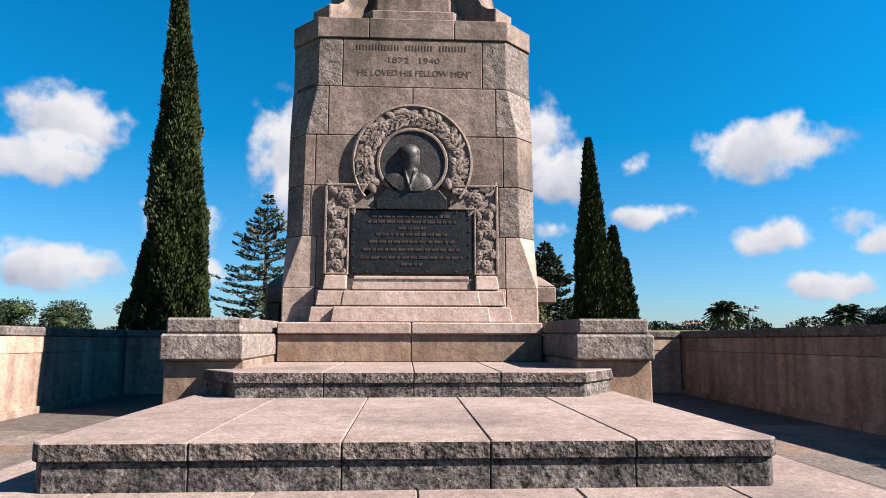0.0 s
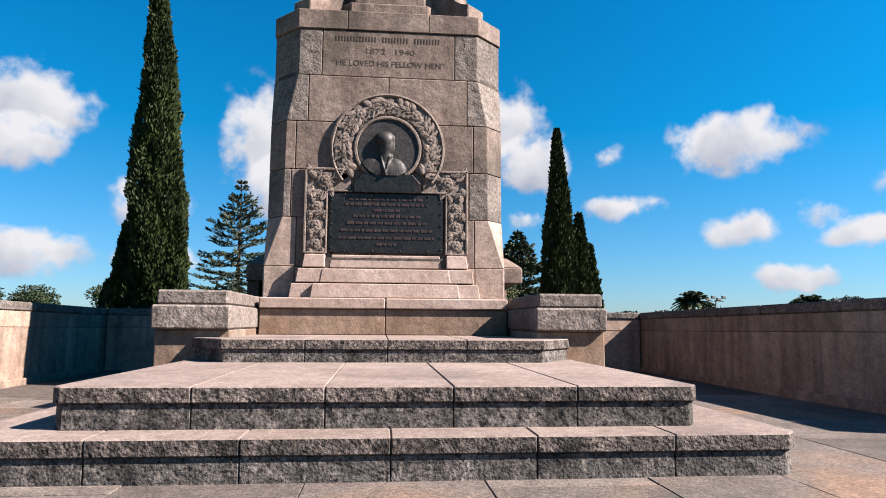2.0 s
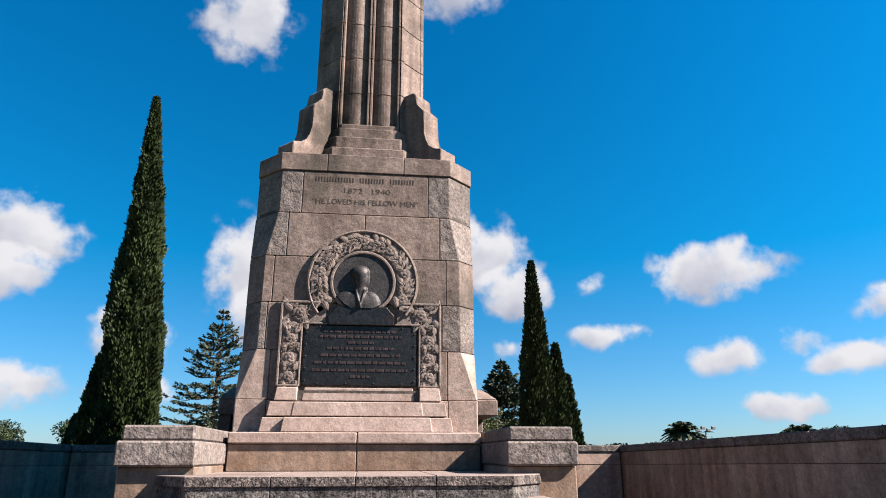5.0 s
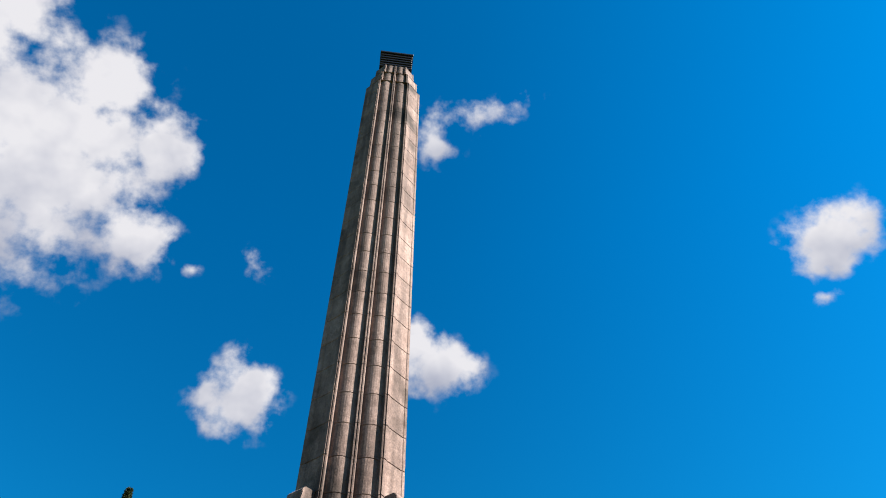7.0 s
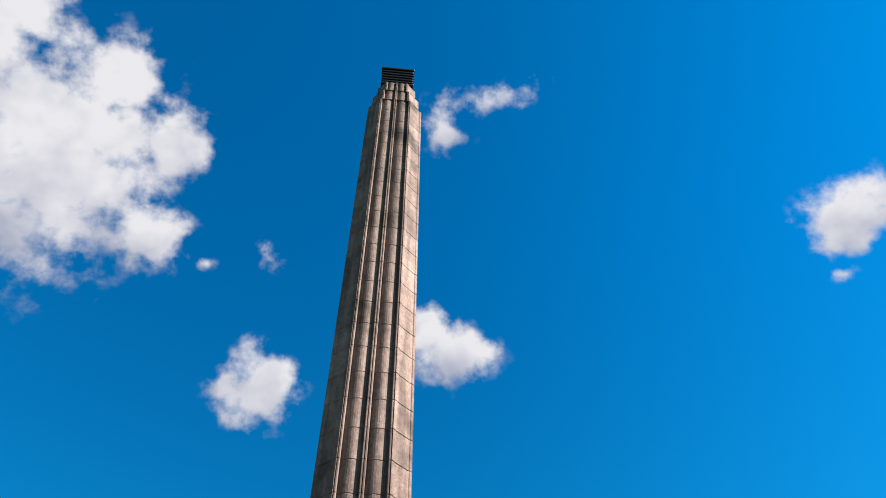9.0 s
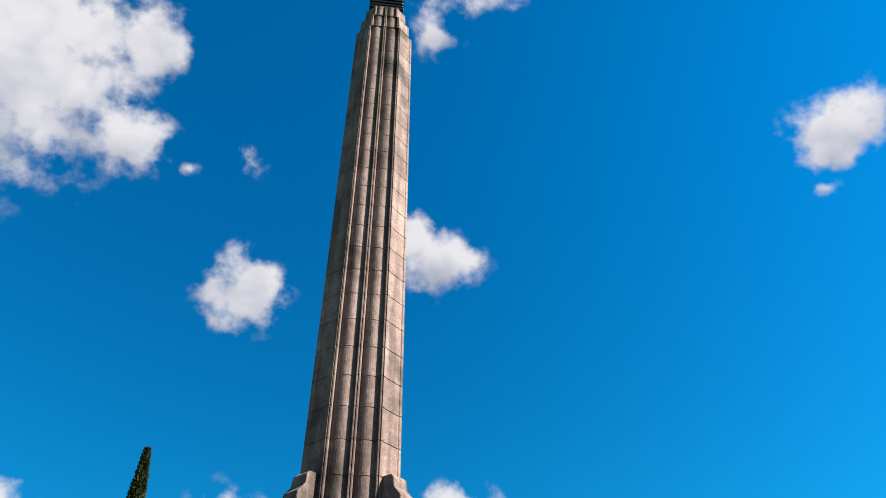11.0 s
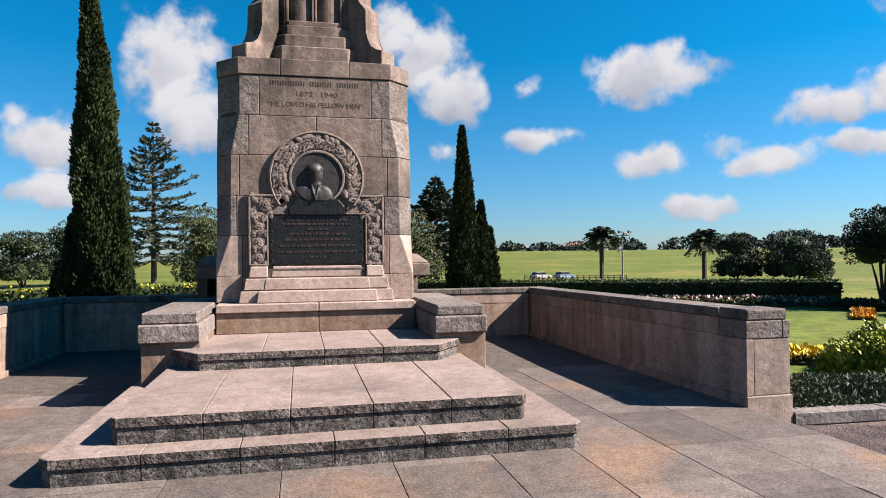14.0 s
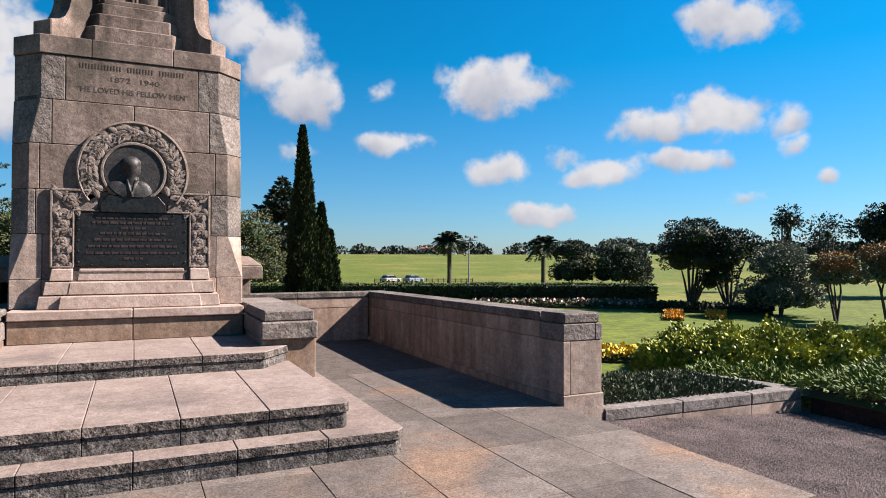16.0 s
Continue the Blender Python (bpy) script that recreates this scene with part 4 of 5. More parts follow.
def broadleaf(name, label, az, r, height, width, mat, n, leaf, base_z=None, stems=4, seed=0, lift=0.28, top_mat=None):
    """Round-headed tree: forked trunk and a crown of uneven leafy lobes."""
    lr = random.Random(seed)
    x, y = spot(az, r)
    z = ground_height(x, y) if base_z is None else base_z
    tree = tagged(new(name), label, "tree")
    lobes = []
    for i in range(11):
        a = lr.uniform(0, 2 * math.pi)
        q = lr.uniform(0.1, 0.62) * width / 2
        zz = z + height * lr.uniform(lift * 1.2 + 0.10, 0.84)
        s = width * lr.uniform(0.17, 0.27)
        lobes.append((x + q * math.cos(a), y + q * math.sin(a), zz, s, s, s * lr.uniform(0.6, 0.85)))
    lobes.append((x, y, z + height * 0.70, width * 0.36, width * 0.36, height * 0.28))
    if lift < 0.15:
        for i in range(5):
            a = 2 * math.pi * i / 5 + lr.uniform(-0.3, 0.3)
            s = width * lr.uniform(0.20, 0.27)
            lobes.append((x + width * 0.27 * math.cos(a), y + width * 0.27 * math.sin(a), z + height * 0.27, s, s, height * 0.26))
    P, D = lobes_points(lobes, n)
    keep = P[:, 2] > z + height * (lift - 0.04)
    P, D = P[keep], D[keep]
    leaf_mesh_of("crown", P, D + nrng.normal(0, 0.6, P.shape), leaf, 0.36, mat, tree)
    # added solid lobes, coloured dark for the shade within the crown
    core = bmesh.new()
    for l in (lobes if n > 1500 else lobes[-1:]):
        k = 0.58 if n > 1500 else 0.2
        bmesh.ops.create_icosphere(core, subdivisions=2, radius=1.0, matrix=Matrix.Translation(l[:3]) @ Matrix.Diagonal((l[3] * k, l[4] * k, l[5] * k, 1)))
    part("shade_core", core, DARK_FILL, tree)
    if top_mat:
        T, E = lobes_points([(l[0], l[1], l[2] + l[5] * 0.25, l[3], l[4], l[5]) for l in lobes], n)
        up = (E[:, 2] > 0.1) & (T[:, 2] > z + height * 0.66)
        bloom = leaf_mesh_of("flowering_top", T[up], E[up] + nrng.normal(0, 0.5, T[up].shape), leaf, 0.36, top_mat, tree)
        bloom["kind"] = "stuff"
    trunk_part(tree, (x, y, z), [(l[0], l[1], l[2]) for l in lobes[:stems]], max(0.05, height * 0.017))
    return tree


DARK = "dark evergreen round-headed tree on the park lawn"
broadleaf("round_tree", DARK, 36.3, 75, 5.4, 5.2, DARKLEAF, 13000, 0.17, seed=1, lift=0.05)
broadleaf("round_tree", DARK, 40.4, 75, 5.6, 7.2, DARKLEAF, 24000, 0.17, seed=2, lift=0.0)
broadleaf("round_tree", "dark evergreen tree with several forked trunks", 46.0, 29.5, 3.9, 3.5, DARKLEAF, 15000, 0.085, seed=3, stems=8, lift=0.16)
broadleaf("round_tree", "dark evergreen tree with several forked trunks", 48.9, 29.0, 3.4, 3.1, DARKLEAF, 14000, 0.085, seed=4, stems=8, lift=0.16)
broadleaf("round_bush", "large rounded grey-green bush beside the lawn", 52.5, 27.0, 2.65, 2.9, GREYLEAF, 26000, 0.075, seed=5, lift=0.0)
broadleaf("round_tree", DARK, 60.3, 44, 5.4, 6.0, DARKLEAF, 18000, 0.14, seed=6, lift=0.15)
broadleaf("round_tree", "thin sparse dark tree with bare upper twigs", 53.0, 46, 5.6, 2.6, DARKLEAF, 1400, 0.15, seed=7, lift=0.45, stems=8)
broadleaf("round_tree", "thin sparse dark tree with bare upper twigs", 55.6, 46, 5.0, 3.0, DARKLEAF, 1000, 0.15, seed=8, lift=0.4, stems=8)
broadleaf("small_tree", "small spreading tree with rust-coloured flowering top", 56.2, 26.0, 2.25, 1.9, GREYLEAF, 9000, 0.07, seed=9, lift=0.42, top_mat=ORANGE_LEAF)
broadleaf("small_tree", "small spreading tree with rust-coloured flowering top", 59.4, 25.0, 2.5, 2.1, GREYLEAF, 9000, 0.07, seed=10, lift=0.42, top_mat=ORANGE_LEAF)
for i, (az, r, h, w) in enumerate(((-20.3, 60, 4.5, 4.4), (-17.4, 62, 4.9, 5.4), (-25.5, 62, 4.3, 4.6), (-29.5, 64, 4.4, 6.5), (-34.5, 66, 4.2, 5.8), (-39.0, 62, 5.2, 6.5), (-44, 62, 5.0, 6.5))):
    broadleaf("round_tree", "rounded grey-green tree at the edge of the park", az, r, h, w, DARKLEAF, 11000, 0.16, seed=20 + i, lift=0.05)
broadleaf("flowering_bush", "yellow-flowering bush at the park's edge", -32.0, 55, 2.6, 2.6, OLIVE, 1800, 0.2, seed=31, lift=0.0, top_mat=YELLOW)
broadleaf("conifer_bush", "broad olive-green conifer behind the column", -7.7, 42, 5.3, 4.0, OLIVE, 22000, 0.11, seed=32, lift=0.0)
broadleaf("conifer_bush", "broad olive-green conifer behind the column", 9.0, 40, 5.0, 4.6, OLIVE, 22000, 0.11, seed=33, lift=0.0)


def norfolk(az, r, height, half, label, seed, dens=1.0):
    """Norfolk pine: straight trunk with tiers of level branches and needle sprays."""
    lr = random.Random(seed)
    x, y = spot(az, r)
    z = ground_height(x, y)
    tree = tagged(new("norfolk_pine"), label, "tree")
    bm = bmesh.new()
    limb(bm, (x, y, z - 0.2), (x, y, z + height * 0.55), 0.26, 0.16)
    limb(bm, (x, y, z + height * 0.55), (x, y, z + height), 0.16, 0.02)
    P, A = [], []
    tiers = 22
    for t in range(tiers):
        u = 0.15 + 0.83 * t / (tiers - 1)
        zz = z + height * u + lr.uniform(-0.12, 0.12)
        L = half * min(1.0, ((1 - u) / 0.55) ** 1.0) * lr.uniform(0.82, 1.12) + 0.15
        nb = 7 if u < 0.9 else 5
        a0 = lr.uniform(0, 6.28)
        for b in range(nb):
            a = a0 + 2 * math.pi * b / nb + lr.uniform(-0.2, 0.2)
            ln = L * lr.uniform(0.75, 1.1)
            c, s = math.cos(a), math.sin(a)
            rise = lr.uniform(-0.22, -0.04) if u < 0.55 else lr.uniform(-0.05, 0.22)
            lift = 0.16 * ln
            tip = (x + c * ln, y + s * ln, zz + ln * rise + lift)
            mid = (x + c * ln * 0.55, y + s * ln * 0.55, zz + ln * rise * 0.7)
            limb(bm, (x, y, zz), mid, 0.05, 0.03, 4)
            limb(bm, mid, tip, 0.03, 0.012, 4)
            # foxtail shoots that fan out sideways from the branch
            for q in range(int(4 + 18 * dens * ln / half)):
                v0 = lr.uniform(0.25, 0.95)
                side = lr.choice((-1, 1))
                sl = lr.uniform(0.35, 0.75) * (1.15 - v0 * 0.6) * min(1.0, ln / 1.5)
                k = 9
                w = np.linspace(0, 1, k)
                v = v0 + w * sl * 0.7 / max(ln, 0.6)
                off = side * sl * w * 0.8
                base = zz + ln * rise * np.minimum(1, v * 1.2) + lift * np.clip((v - 0.5) * 2, 0, 1.2)
                P.append(np.stack([x + c * ln * v - s * off, y + s * ln * v + c * off, base + 0.10 * w + nrng.normal(0, 0.03, k)], 1))
                A.append(np.stack([c - s * side * 1.0 + nrng.normal(0, 0.35, k), s + c * side * 1.0 + nrng.normal(0, 0.35, k), nrng.normal(0.35, 0.4, k)], 1))
    part("trunk", bm, BARK, tree)
    leaf_mesh_of("needles", np.concatenate(P), np.concatenate(A), 0.26, 0.22, PINE, tree)


norfolk(-11.5, 62, 13.8, 4.7, "tall Norfolk pine with level tiers of branches", 3)
norfolk(11.6, 48, 7.6, 2.4, "dark pine tree behind the column", 5, 1.3)


def palm(az, r, height, crown, label):
    x, y = spot(az, r)
    z = ground_height(x, y)
    tree = tagged(new("palm_tree"), label, "tree", "palms on the field")
    bm = bmesh.new()
    th = height - crown * 0.55
    for i in range(8):
        limb(bm, (x, y, z + th * i / 8), (x, y, z + th * (i + 1) / 8), 0.42 if i == 0 else 0.36, 0.33)
    limb(bm, (x, y, z + th), (x, y, z + th + 0.7), 0.48, 0.25)
    part("trunk", bm, BARK, tree)
    P, A = [], []
    for f in range(70):
        a, up = nrng.uniform(0, 6.28), nrng.uniform(-0.55, 1.45)
        n = 46
        t = np.linspace(0.05, 1, n)
        ln = crown * nrng.uniform(0.85, 1.1)
        h = ln * t * math.cos(up)
        zz = z + th + 0.5 + ln * t * math.sin(up) - 0.42 * ln * t * t
        for sgn in (-1, 1):
            P.append(np.stack([x + math.cos(a) * h, y + math.sin(a) * h, zz], 1))
            A.append(np.stack([np.full(n, math.cos(a) * 0.8 - sgn * math.sin(a)), np.full(n, math.sin(a) * 0.8 + sgn * math.cos(a)), np.full(n, -0.35)], 1))
    leaf_mesh_of("fronds", np.concatenate(P), np.concatenate(A), crown * 0.22, 0.12, PALM, tree)


palm(25.8, 105, 7.7, 2.7, "stout date palm with arching fronds on the field")
palm(33.9, 105, 7.0, 2.7, "stout date palm with arching fronds on the field")


# ---- hedges, shrubs and beds ----
def hedge(label, pts, top, width, n, flowers=0):
    """A clipped hedge along plan points."""
    ob = tagged(new("hedge"), label, "hedge")
    bm = bmesh.new()
    P, A, T = [], [], []
    for (x0, y0), (x1, y1) in zip(pts, pts[1:]):
        d = Vector((x1 - x0, y1 - y0, 0))
        ln = d.length
        d.normalize()
        nn = Vector((-d.y, d.x, 0)) * width / 2
        lo = min(ground_height(x0, y0), ground_height(x1, y1)) - 0.1
        q = [(x0 + nn.x, y0 + nn.y), (x0 - nn.x, y0 - nn.y), (x1 - nn.x, y1 - nn.y), (x1 + nn.x, y1 + nn.y)]
        prism(bm, q, lo, top - 0.06)
        k = int(n * ln)
        u, side, h = nrng.uniform(0, ln, k), nrng.choice([-1, 1], k), nrng.uniform(0, 1, k)
        zz = lo + (top - lo) * h
        ontop = nrng.uniform(0, 1, k) < 0.35
        w = np.where(ontop, nrng.uniform(-1, 1, k), side * 1.02)
        zz = np.where(ontop, top - 0.03 + 0.05 * np.sin(u * 1.7) * nrng.uniform(0, 1, k), zz)
        P.append(np.stack([x0 + d.x * u + nn.x * w, y0 + d.y * u + nn.y * w, zz], 1))
        A.append(np.stack([nn.x * w, nn.y * w, np.where(ontop, 1.0, 0.4)], 1) + nrng.normal(0, 0.5, (k, 3)))
        T.append(ontop)
    bmesh.ops.recalc_face_normals(bm, faces=bm.faces)
    # solid prism whose dark colour stands for shade inside the hedge
    part("hedge_core", bm, DARK_FILL, ob)
    P, A, T = np.concatenate(P), np.concatenate(A), np.concatenate(T)
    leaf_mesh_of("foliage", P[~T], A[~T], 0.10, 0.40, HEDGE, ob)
    leaf_mesh_of("top_foliage", P[T], A[T], 0.08, 0.36, HEDGE_TOP, ob)
    if flowers:
        k = nrng.choice(len(P), flowers)
        leaf_mesh_of("blossom", P[k] + nrng.normal(0, 0.05, (flowers, 3)), A[k], 0.09, 0.45, YELLOW, ob)
    return ob


def line(az0, r0, az1, r1):
    return [spot(az0, r0), spot(az1, r1)]


hedge("long clipped dark green hedge across the lawn", line(7, 31.0, 42.9, 31.6), 0.22, 1.5, 900)
hedge("clipped hedge with yellow blossom behind the wall", line(-42, 27, -3, 25), 0.46, 1.4, 800, 900)


def mound(name, label, category, outline, h0, h1, base, n, leaf, mat, inner, aspect=0.3, lean=0.6, kind="", bump=0.12, rough_leaf=0.5, flat=0.8):
    """A loose bed of foliage over a plan quad, taller in the middle."""
    ob = tagged(new(name), label, category, kind=kind)
    (ax, ay), (bx, by), (cx, cy), (dx, dy) = outline

    def surf(u, v):
        x = (1 - u) * (1 - v) * ax + u * (1 - v) * bx + u * v * cx + (1 - u) * v * dx
        y = (1 - u) * (1 - v) * ay + u * (1 - v) * by + u * v * cy + (1 - u) * v * dy
        e = np.clip(np.minimum(np.minimum(u, 1 - u) * 5.0, np.minimum(v, 1 - v) * 2.4), 0, 1)
        z = base + (h0 + (h1 - h0) * u) * np.sqrt(e) * (1 + bump * (np.sin(x * 3.1 + y * 1.7) + 0.7 * np.sin(x * 6.7 - y * 4.9)))
        return x, y, z

    g = np.linspace(0, 1, 22)
    U, V = np.meshgrid(g, g)
    x, y, z = surf(U, V)
    verts = np.stack([x, y, np.where((U == 0) | (U == 1) | (V == 0) | (V == 1), base - 0.1, z - (h0 + h1) * 0.10)], -1).reshape(-1, 3).tolist()
    faces = [(j * 22 + i, j * 22 + i + 1, (j + 1) * 22 + i + 1, (j + 1) * 22 + i) for j in range(21) for i in range(21)]
    # sheet under the leaves, coloured as the shade between them
    me = bpy.data.meshes.new("shade_core")
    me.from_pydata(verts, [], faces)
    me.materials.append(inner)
    place("shade_core", me, ob)
    u, v = nrng.uniform(0, 1, n), nrng.uniform(0, 1, n)
    x, y, z = surf(u, v)
    P = np.stack([x, y, z + nrng.normal(0, (h0 + h1) * 0.06, n)], 1)
    mid = np.array([(ax + bx + cx + dx) / 4, (ay + by + cy + dy) / 4, base])
    A = (P - mid) * lean * 0.4 + np.array([0.0, -0.2, flat]) + nrng.normal(0, rough_leaf, (n, 3))
    leaf_mesh_of("foliage", P, A, leaf, aspect, mat, ob)
    return ob


# bright shrub border, low junipers, planter planting
sx = [spot(41.6, 12.5), spot(66, 11.7), spot(66, 14.5), spot(42.8, 14.2)]
mound("shrub_border", "bright yellow-green leafy shrub border in sun", "shrub", sx, 0.72, 0.74, -0.68, 60000, 0.075, BUSH, DARK_FILL, 0.34, 0.8, flat=0.3, bump=0.2)
mound("spreading_juniper", "low spreading green juniper beside the planter", "shrub", [(7.2, -4.4), (10.6, -4.2), (10.6, 1.5), (7.14, 0.8)], 0.16, 0.30, -0.06, 30000, 0.08, JUNIPER2, DARK_FILL, 0.17, 0.9, flat=0.2)
mound("spreading_juniper", "low spreading green juniper beside the planter", "shrub", [spot(45.2, 9.9), spot(62, 9.3), spot(63, 11.6), spot(45.6, 11.9)], 0.44, 0.46, -0.64, 20000, 0.085, JUNIPER2, DARK_FILL, 0.16, 0.9, flat=0.2)
mound("planter_juniper", "blue-green juniper filling the stone planter", "shrub", [(4.35, 0.92), (6.75, 0.80), (6.5, 1.95), (4.35, 2.1)], 0.15, 0.11, -0.12, 24000, 0.06, JUNIPER, DARK_FILL, 0.17, 0.6, flat=0.3)


def bed(label, quad, h, n, leaf, mats, base):
    ob = tagged(new("flower_bed"), label, "flower bed")
    (ax, ay), (bx, by), (cx, cy), (dx, dy) = quad
    bm = bmesh.new()
    prism(bm, quad, base - 0.1, base + h * 0.25)
    bmesh.ops.recalc_face_normals(bm, faces=bm.faces)
    part("soil", bm, DARK_FILL, ob)
    for name, mat, share, lift in mats:
        k = int(n * share)
        u, v = nrng.uniform(0, 1, (k, 1)), nrng.uniform(0, 1, (k, 1))
        p = (1 - u) * (1 - v) * np.array([[ax, ay]]) + u * (1 - v) * np.array([[bx, by]]) + u * v * np.array([[cx, cy]]) + (1 - u) * v * np.array([[dx, dy]])
        P = np.concatenate([p, base + h * nrng.uniform(0.2, 0.8, (k, 1)) + lift], 1)
        leaf_mesh_of(name, P, nrng.normal(0, 0.5, (k, 3)) + np.array([0, 0, 0.7]), leaf, 0.45, mat, ob)
    return ob


def quad_at(az0, az1, r0, r1):
    return [spot(az0, r0), spot(az1, r0), spot(az1, r1), spot(az0, r1)]


GREEN_MIX = ("leaves", OLIVE, 0.6, 0.0)
bed("bed of yellow flowers edging the lawn", quad_at(33, 43.0, 13.8, 15.0), 0.22, 2600, 0.09, [GREEN_MIX, ("blossom", YELLOW, 0.4, 0.06)], -0.68)
bed("strip of mixed pink and white flowers under the hedge", quad_at(28, 42.5, 28.2, 29.8), 0.3, 3600, 0.13, [("leaves", OLIVE, 0.85, 0.0), ("blossom", PINK, 0.13, 0.04)], -0.68)
bed("bright orange flower bed on the lawn", quad_at(44.0, 45.4, 23.5, 27.0), 0.10, 1800, 0.09, [GREEN_MIX, ("blossom", ORANGE, 0.6, 0.03)], -0.68)
bed("bright orange flower bed on the lawn", quad_at(47.2, 48.6, 24.5, 27.0), 0.10, 1400, 0.09, [GREEN_MIX, ("blossom", ORANGE, 0.6, 0.03)], -0.68)
bed("dark low border planting", quad_at(42.5, 52, 27.2, 28.6), 0.35, 2600, 0.14, [("leaves", DARKLEAF, 1.0, 0.0)], -0.68)

# ---- gravel forecourt and planter ----
gv = bmesh.new()
solid(gv, [(3.84, -6.5, -0.7), (7.6, -6.5, -0.8), (7.6, 0.78, -0.8), (3.84, 0.78, -0.7)], [(3.84, -6.5, -0.16), (7.6, -6.5, -0.39), (7.6, 0.78, -0.39), (3.84, 0.78, -0.16)])
box(gv, -7.5, 3.838, -12, -1.902, -0.7, -0.15)
tagged(part("gravel_path", gv, GRAVEL), "coarse reddish grey gravel beside the paving", "gravel", kind="structure")
K = 80000
gx, gy = nrng.uniform(3.9, 7.5, K), -3.4 + 4.1 * nrng.uniform(0, 1, K)
gz = -0.163 + (gx - 3.84) / 3.76 * -0.23
gs, ga = nrng.uniform(0.006, 0.015, K), nrng.uniform(0, 6.28, K)
c, d = gs * np.cos(ga), gs * np.sin(ga)
pv = np.stack([np.stack(q, 1) for q in ((gx + c, gy + d, gz), (gx - d, gy + c, gz), (gx - c, gy - d, gz), (gx + d, gy - c, gz), (gx, gy, gz + gs * 0.8))], 1).reshape(-1, 3)
kk = np.arange(K)[:, None] * 5
pm = bpy.data.meshes.new("gravel_stones")
pm.from_pydata(pv.tolist(), [], np.concatenate([kk + np.array([[m, (m + 1) % 4, 4]]) for m in range(4)]).tolist())
pm.materials.append(PEBBLE_MIX)
tagged(place("gravel_stones", pm), "loose coarse gravel stones", "gravel", kind="stuff")

planter = empty("planter", "low stone planter with a pale coping and juniper", "planter")
for (x0, y0), (x1, y1) in (((4.34, 0.74), (5.35, 0.70)), ((5.354, 0.70), (6.35, 0.66)), ((6.354, 0.66), (7.15, 0.63))):
    for nm, w0, w1, z0, z1, mat, bv in (("coping_stone", 0.0, 0.22, -0.205, -0.075, STONE_GREY, 0.012), ("planter_wall", 0.005, 0.2, -0.7, -0.208, STONE_TAN, 0.004)):
        bm = solid(bmesh.new(), [(x0, y0 + w0, z0), (x1, y1 + w0, z0), (x1, y1 + w1, z0), (x0, y0 + w1, z0)], [(x0, y0 + w0, z1), (x1, y1 + w0, z1), (x1, y1 + w1, z1), (x0, y0 + w1, z1)], bv)
        part(nm, bm, mat, planter)
for nm, x0, x1, z0, z1, mat in (("coping_stone", 6.93, 7.17, -0.205, -0.075, STONE_GREY), ("planter_wall", 6.95, 7.15, -0.7, -0.208, STONE_TAN)):
    bm = solid(bmesh.new(), [(x0, 0.86, z0), (x1, 0.86, z0), (x1 - 0.4, 2.2, z0), (x0 - 0.4, 2.2, z0)], [(x0, 0.86, z1), (x1, 0.86, z1), (x1 - 0.4, 2.2, z1), (x0 - 0.4, 2.2, z1)], 0.01)
    part(nm, bm, mat, planter)
box_part("soil", (4.34, 6.93, 0.9, 2.2, -0.7, -0.14), DARK_FILL, planter)
lw = bmesh.new()
box(lw, 7.24, 7.62, -4.5, 0.60, -0.8, -0.05, 0.02)
tagged(part("low_wall", lw, BROWN_WALL), "low dark brown retaining wall beside the gravel", "wall", kind="structure")

# ---- far field: road, cars, fence, pole, houses, far woods ----
road = bmesh.new()
x0, y0 = spot(4, 131)
x1, y1 = spot(30, 133)
prism(road, [(x0, y0), (x1, y1), (x1 - 1.0, y1 + 5), (x0 - 1.0, y0 + 5)], -4.4, -3.82)
tagged(part("road", road, GRAVEL), "narrow park road across the field", "road", kind="structure")


def car(az, r, paint, label):
    x, y = spot(az, r)
    z = -3.82
    ob = tagged(new("car"), label, "car", "cars parked along the road")
    ob.matrix_basis = pose(x, y, z, 0, 0, 20)
    L, W = 4.3, 1.75
    b = bmesh.new()
    prof = [(-2.15, 0.3), (2.15, 0.3), (2.15, 0.75), (1.1, 0.92), (-2.0, 0.95), (-2.15, 0.8)]
    solid(b, [(px, -W / 2, pz) for px, pz in prof], [(px, W / 2, pz) for px, pz in prof], 0.06)
    bmesh.ops.recalc_face_normals(b, faces=b.faces)
    part("body", b, paint, ob)
    c = bmesh.new()
    prof = [(-1.9, 0.94), (1.05, 0.93), (0.35, 1.42), (-1.5, 1.46)]
    solid(c, [(px, -W / 2 + 0.1, pz) for px, pz in prof], [(px, W / 2 - 0.1, pz) for px, pz in prof], 0.04)
    bmesh.ops.recalc_face_normals(c, faces=c.faces)
    part("windows", c, CAR_GLASS, ob)
    box_part("roof", (-1.5, 0.35, -W / 2 + 0.12, W / 2 - 0.12, 1.44, 1.49), paint, ob)
    for px in (-1.3, 1.35):
        for s in (-1, 1):
            w = bmesh.new()
            limb(w, (px, s * 0.9, 0.31), (px, s * 0.68, 0.31), 0.31, 0.31, 12)
            part("wheel", w, TYRE, ob)


car(20.7, 133, CAR_WHITE, "white hatchback parked on the far road")
car(22.7, 133, CAR_BLUE, "pale blue car parked on the far road")
car(10.9, 133, CAR_WHITE, "white hatchback parked on the far road")
fence = tagged(new("fence"), "low dark timber post and rail fence on the field", "fence")
for i in range(18):
    x, y = spot(19.3 + i * 0.5, 126)
    box_part("post", (x - 0.07, x + 0.07, y - 0.07, y + 0.07, -4.6, -2.75), BARK, fence, bevel=0)
for h in (-2.9, -3.25):
    bm = bmesh.new()
    limb(bm, (*spot(19.3, 126), h), (*spot(27.8, 126), h), 0.06, 0.06, 5)
    part("rail", bm, BARK, fence)


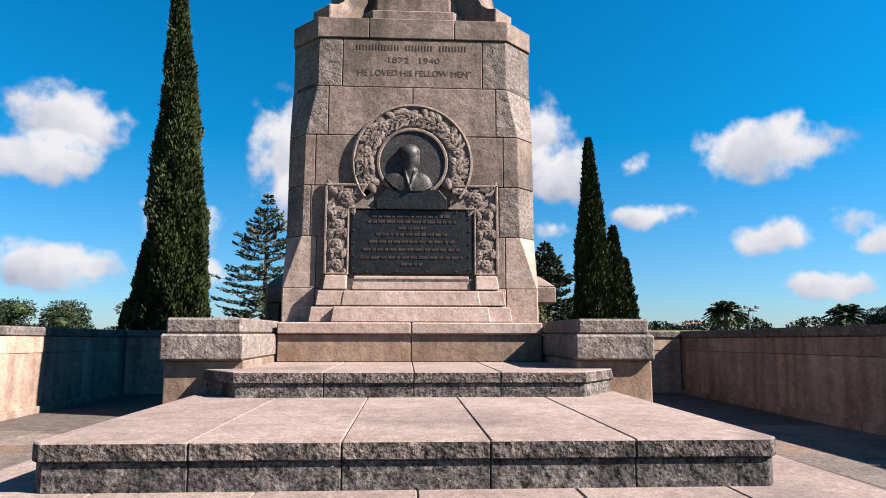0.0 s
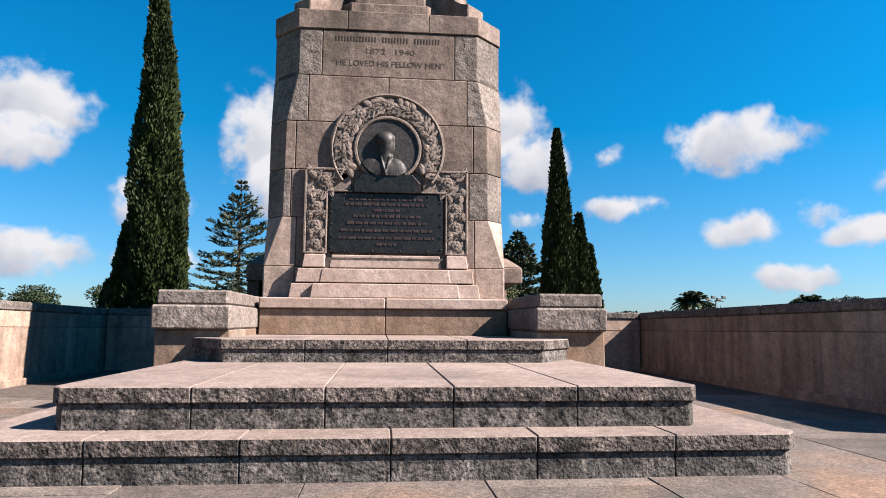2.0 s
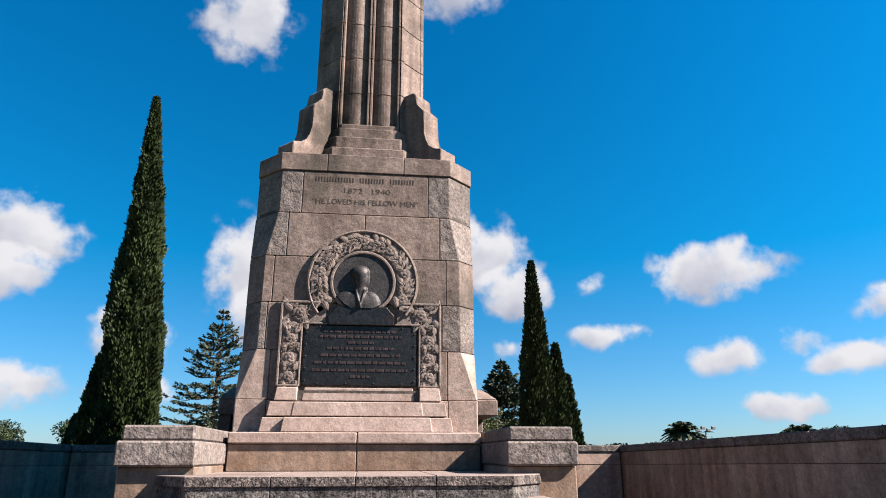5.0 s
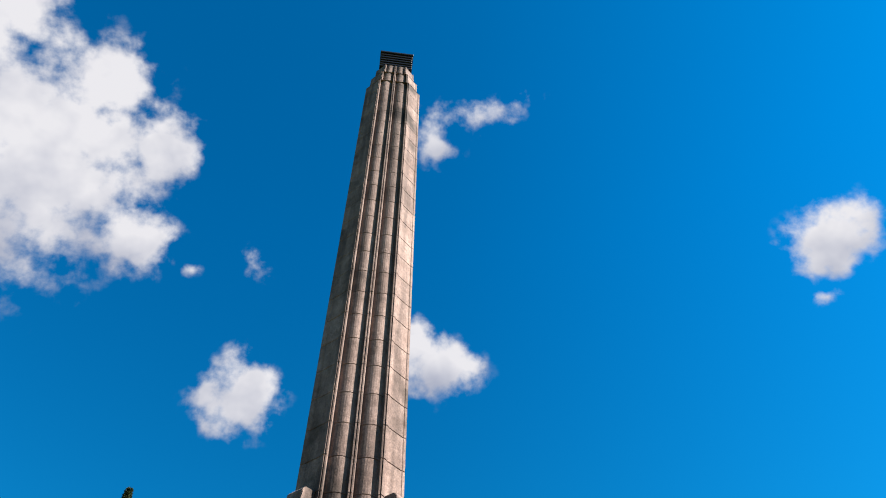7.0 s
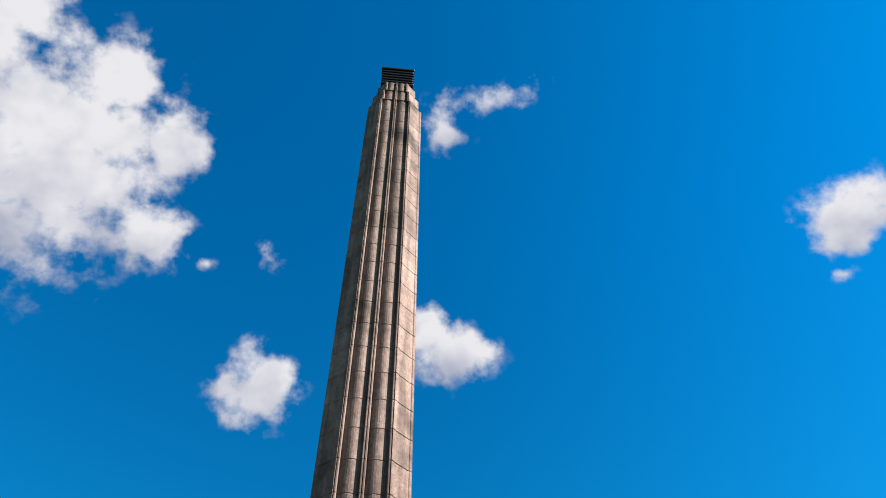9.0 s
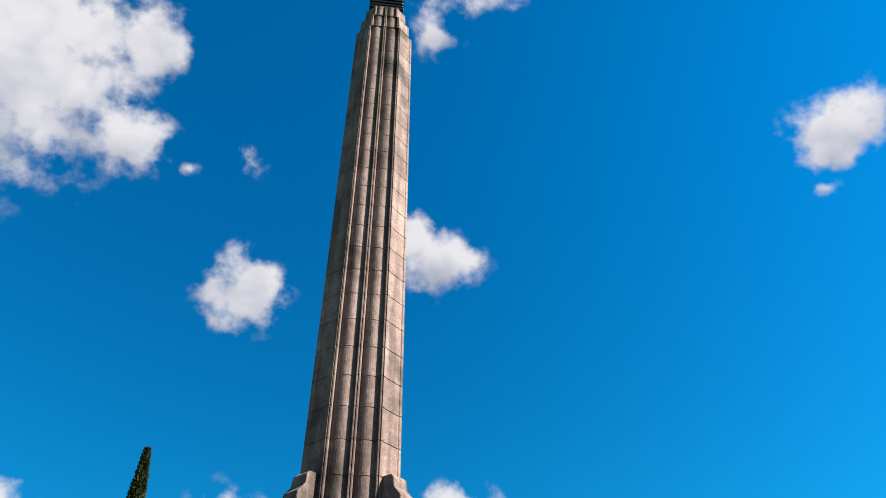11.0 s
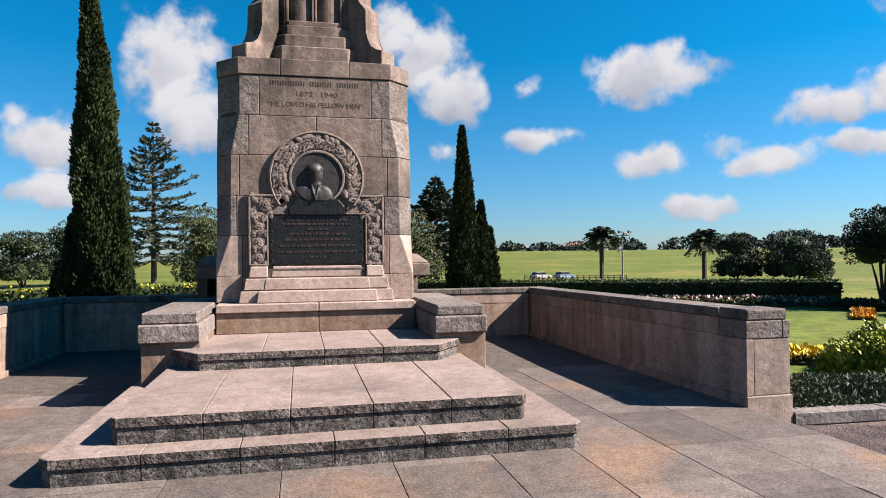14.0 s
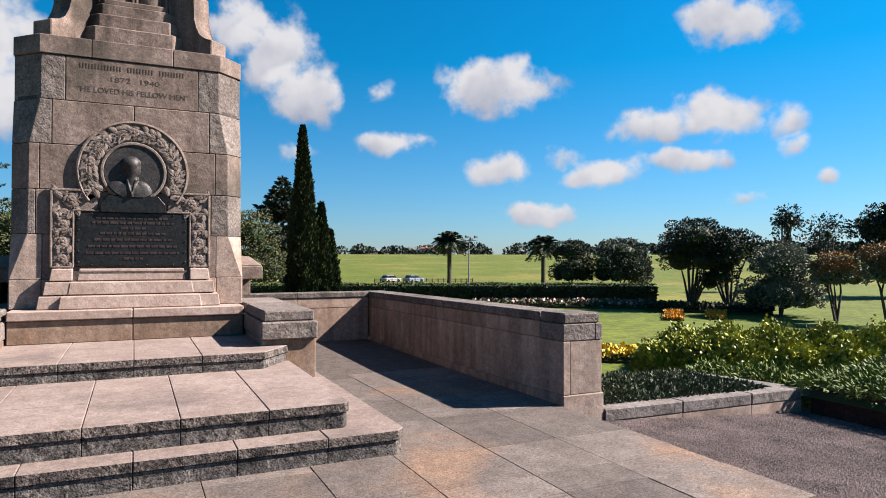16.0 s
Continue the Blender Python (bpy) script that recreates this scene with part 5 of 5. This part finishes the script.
def light_pole(az, r, top, heads):
    x, y = spot(az, r)
    z = ground_height(x, y)
    ob = tagged(new("floodlight_pole"), "tall grey floodlight pole with clustered lamps", "light pole", "floodlight poles")
    bm = bmesh.new()
    limb(bm, (x, y, z - 0.2), (x, y, top), 0.16, 0.09, 8)
    part("pole", bm, STEEL, ob)
    bm = bmesh.new()
    limb(bm, (x - 1.3, y, top - 0.15), (x + 1.3, y, top - 0.15), 0.07, 0.07, 6)
    part("crossbar", bm, STEEL, ob)
    for i in range(heads):
        u = -1.25 + 2.5 * i / (heads - 1)
        box_part("lamp_head", (x + u - 0.28, x + u + 0.28, y - 0.3, y + 0.2, top - 0.1 + 0.3 * (i % 2), top + 0.35 + 0.3 * (i % 2)), STEEL, ob, bevel=0.05)


light_pole(27.5, 110, 4.3, 4)
light_pole(-34.2, 110, 5.2, 4)
lr = random.Random(5)
for i, (az, w, h, red) in enumerate(((15.6, 9, 4.0, 0), (18.4, 12, 5.0, 0), (19.2, 9, 4.4, 0), (20.4, 10, 4.8, 0), (21.3, 9, 4.6, 0), (22.6, 10, 5.2, 0), (23.8, 13, 6.2, 1), (25.0, 10, 5.0, 0), (28.6, 9, 4.5, 0), (31.5, 9, 4.0, 0))):
    x, y = spot(az, 440)
    z = ground_height(x, y) - 0.4
    ob = tagged(new("house"), "far red-roofed house on the ridge" if red else "far pale house on the ridge", "house", "houses on the ridge")
    box_part("wall", (x - w / 2, x + w / 2, y - 4, y + 4, z, z + h * 0.62), HOUSE_WALL, ob, bevel=0)
    rf = bmesh.new()
    solid(rf, [(x - w / 2 - 0.5, y - 4.6, z + h * 0.62), (x + w / 2 + 0.5, y - 4.6, z + h * 0.62), (x + w / 2 + 0.5, y + 4.6, z + h * 0.62), (x - w / 2 - 0.5, y + 4.6, z + h * 0.62)],
          [(x - w / 2 + 1.5, y - 0.2, z + h), (x + w / 2 - 1.5, y - 0.2, z + h), (x + w / 2 - 1.5, y + 0.2, z + h), (x - w / 2 + 1.5, y + 0.2, z + h)])
    part("roof", rf, ROOF_RED if red else ROOF_GREY, ob)
    for u in (-0.25, 0.22):
        box_part("window", (x + u * w - 0.8, x + u * w + 0.8, y - 4.05, y - 3.9, z + h * 0.2, z + h * 0.48), CAR_GLASS, ob, bevel=0)
lobes = []
for i in range(230):
    az = lr.uniform(-62, 62)
    if -14 < az < 14.5 and lr.random() < 0.6:
        continue
    r = lr.uniform(405, 455)
    x, y = spot(az, r)
    s = lr.uniform(2.0, 4.6) * (1.25 if az > 26 or az < 0 else 0.8)
    lobes.append((x, y, ground_height(x, y) + s * 0.5, s * 1.7, s * 1.7, s))
P, D = lobes_points(lobes, 40000)
tagged(leaf_mesh_of("far_woods", P, D + nrng.normal(0, 0.5, P.shape), 1.7, 0.5, WOODS), "far line of dark trees along the ridge", "woods", kind="stuff")
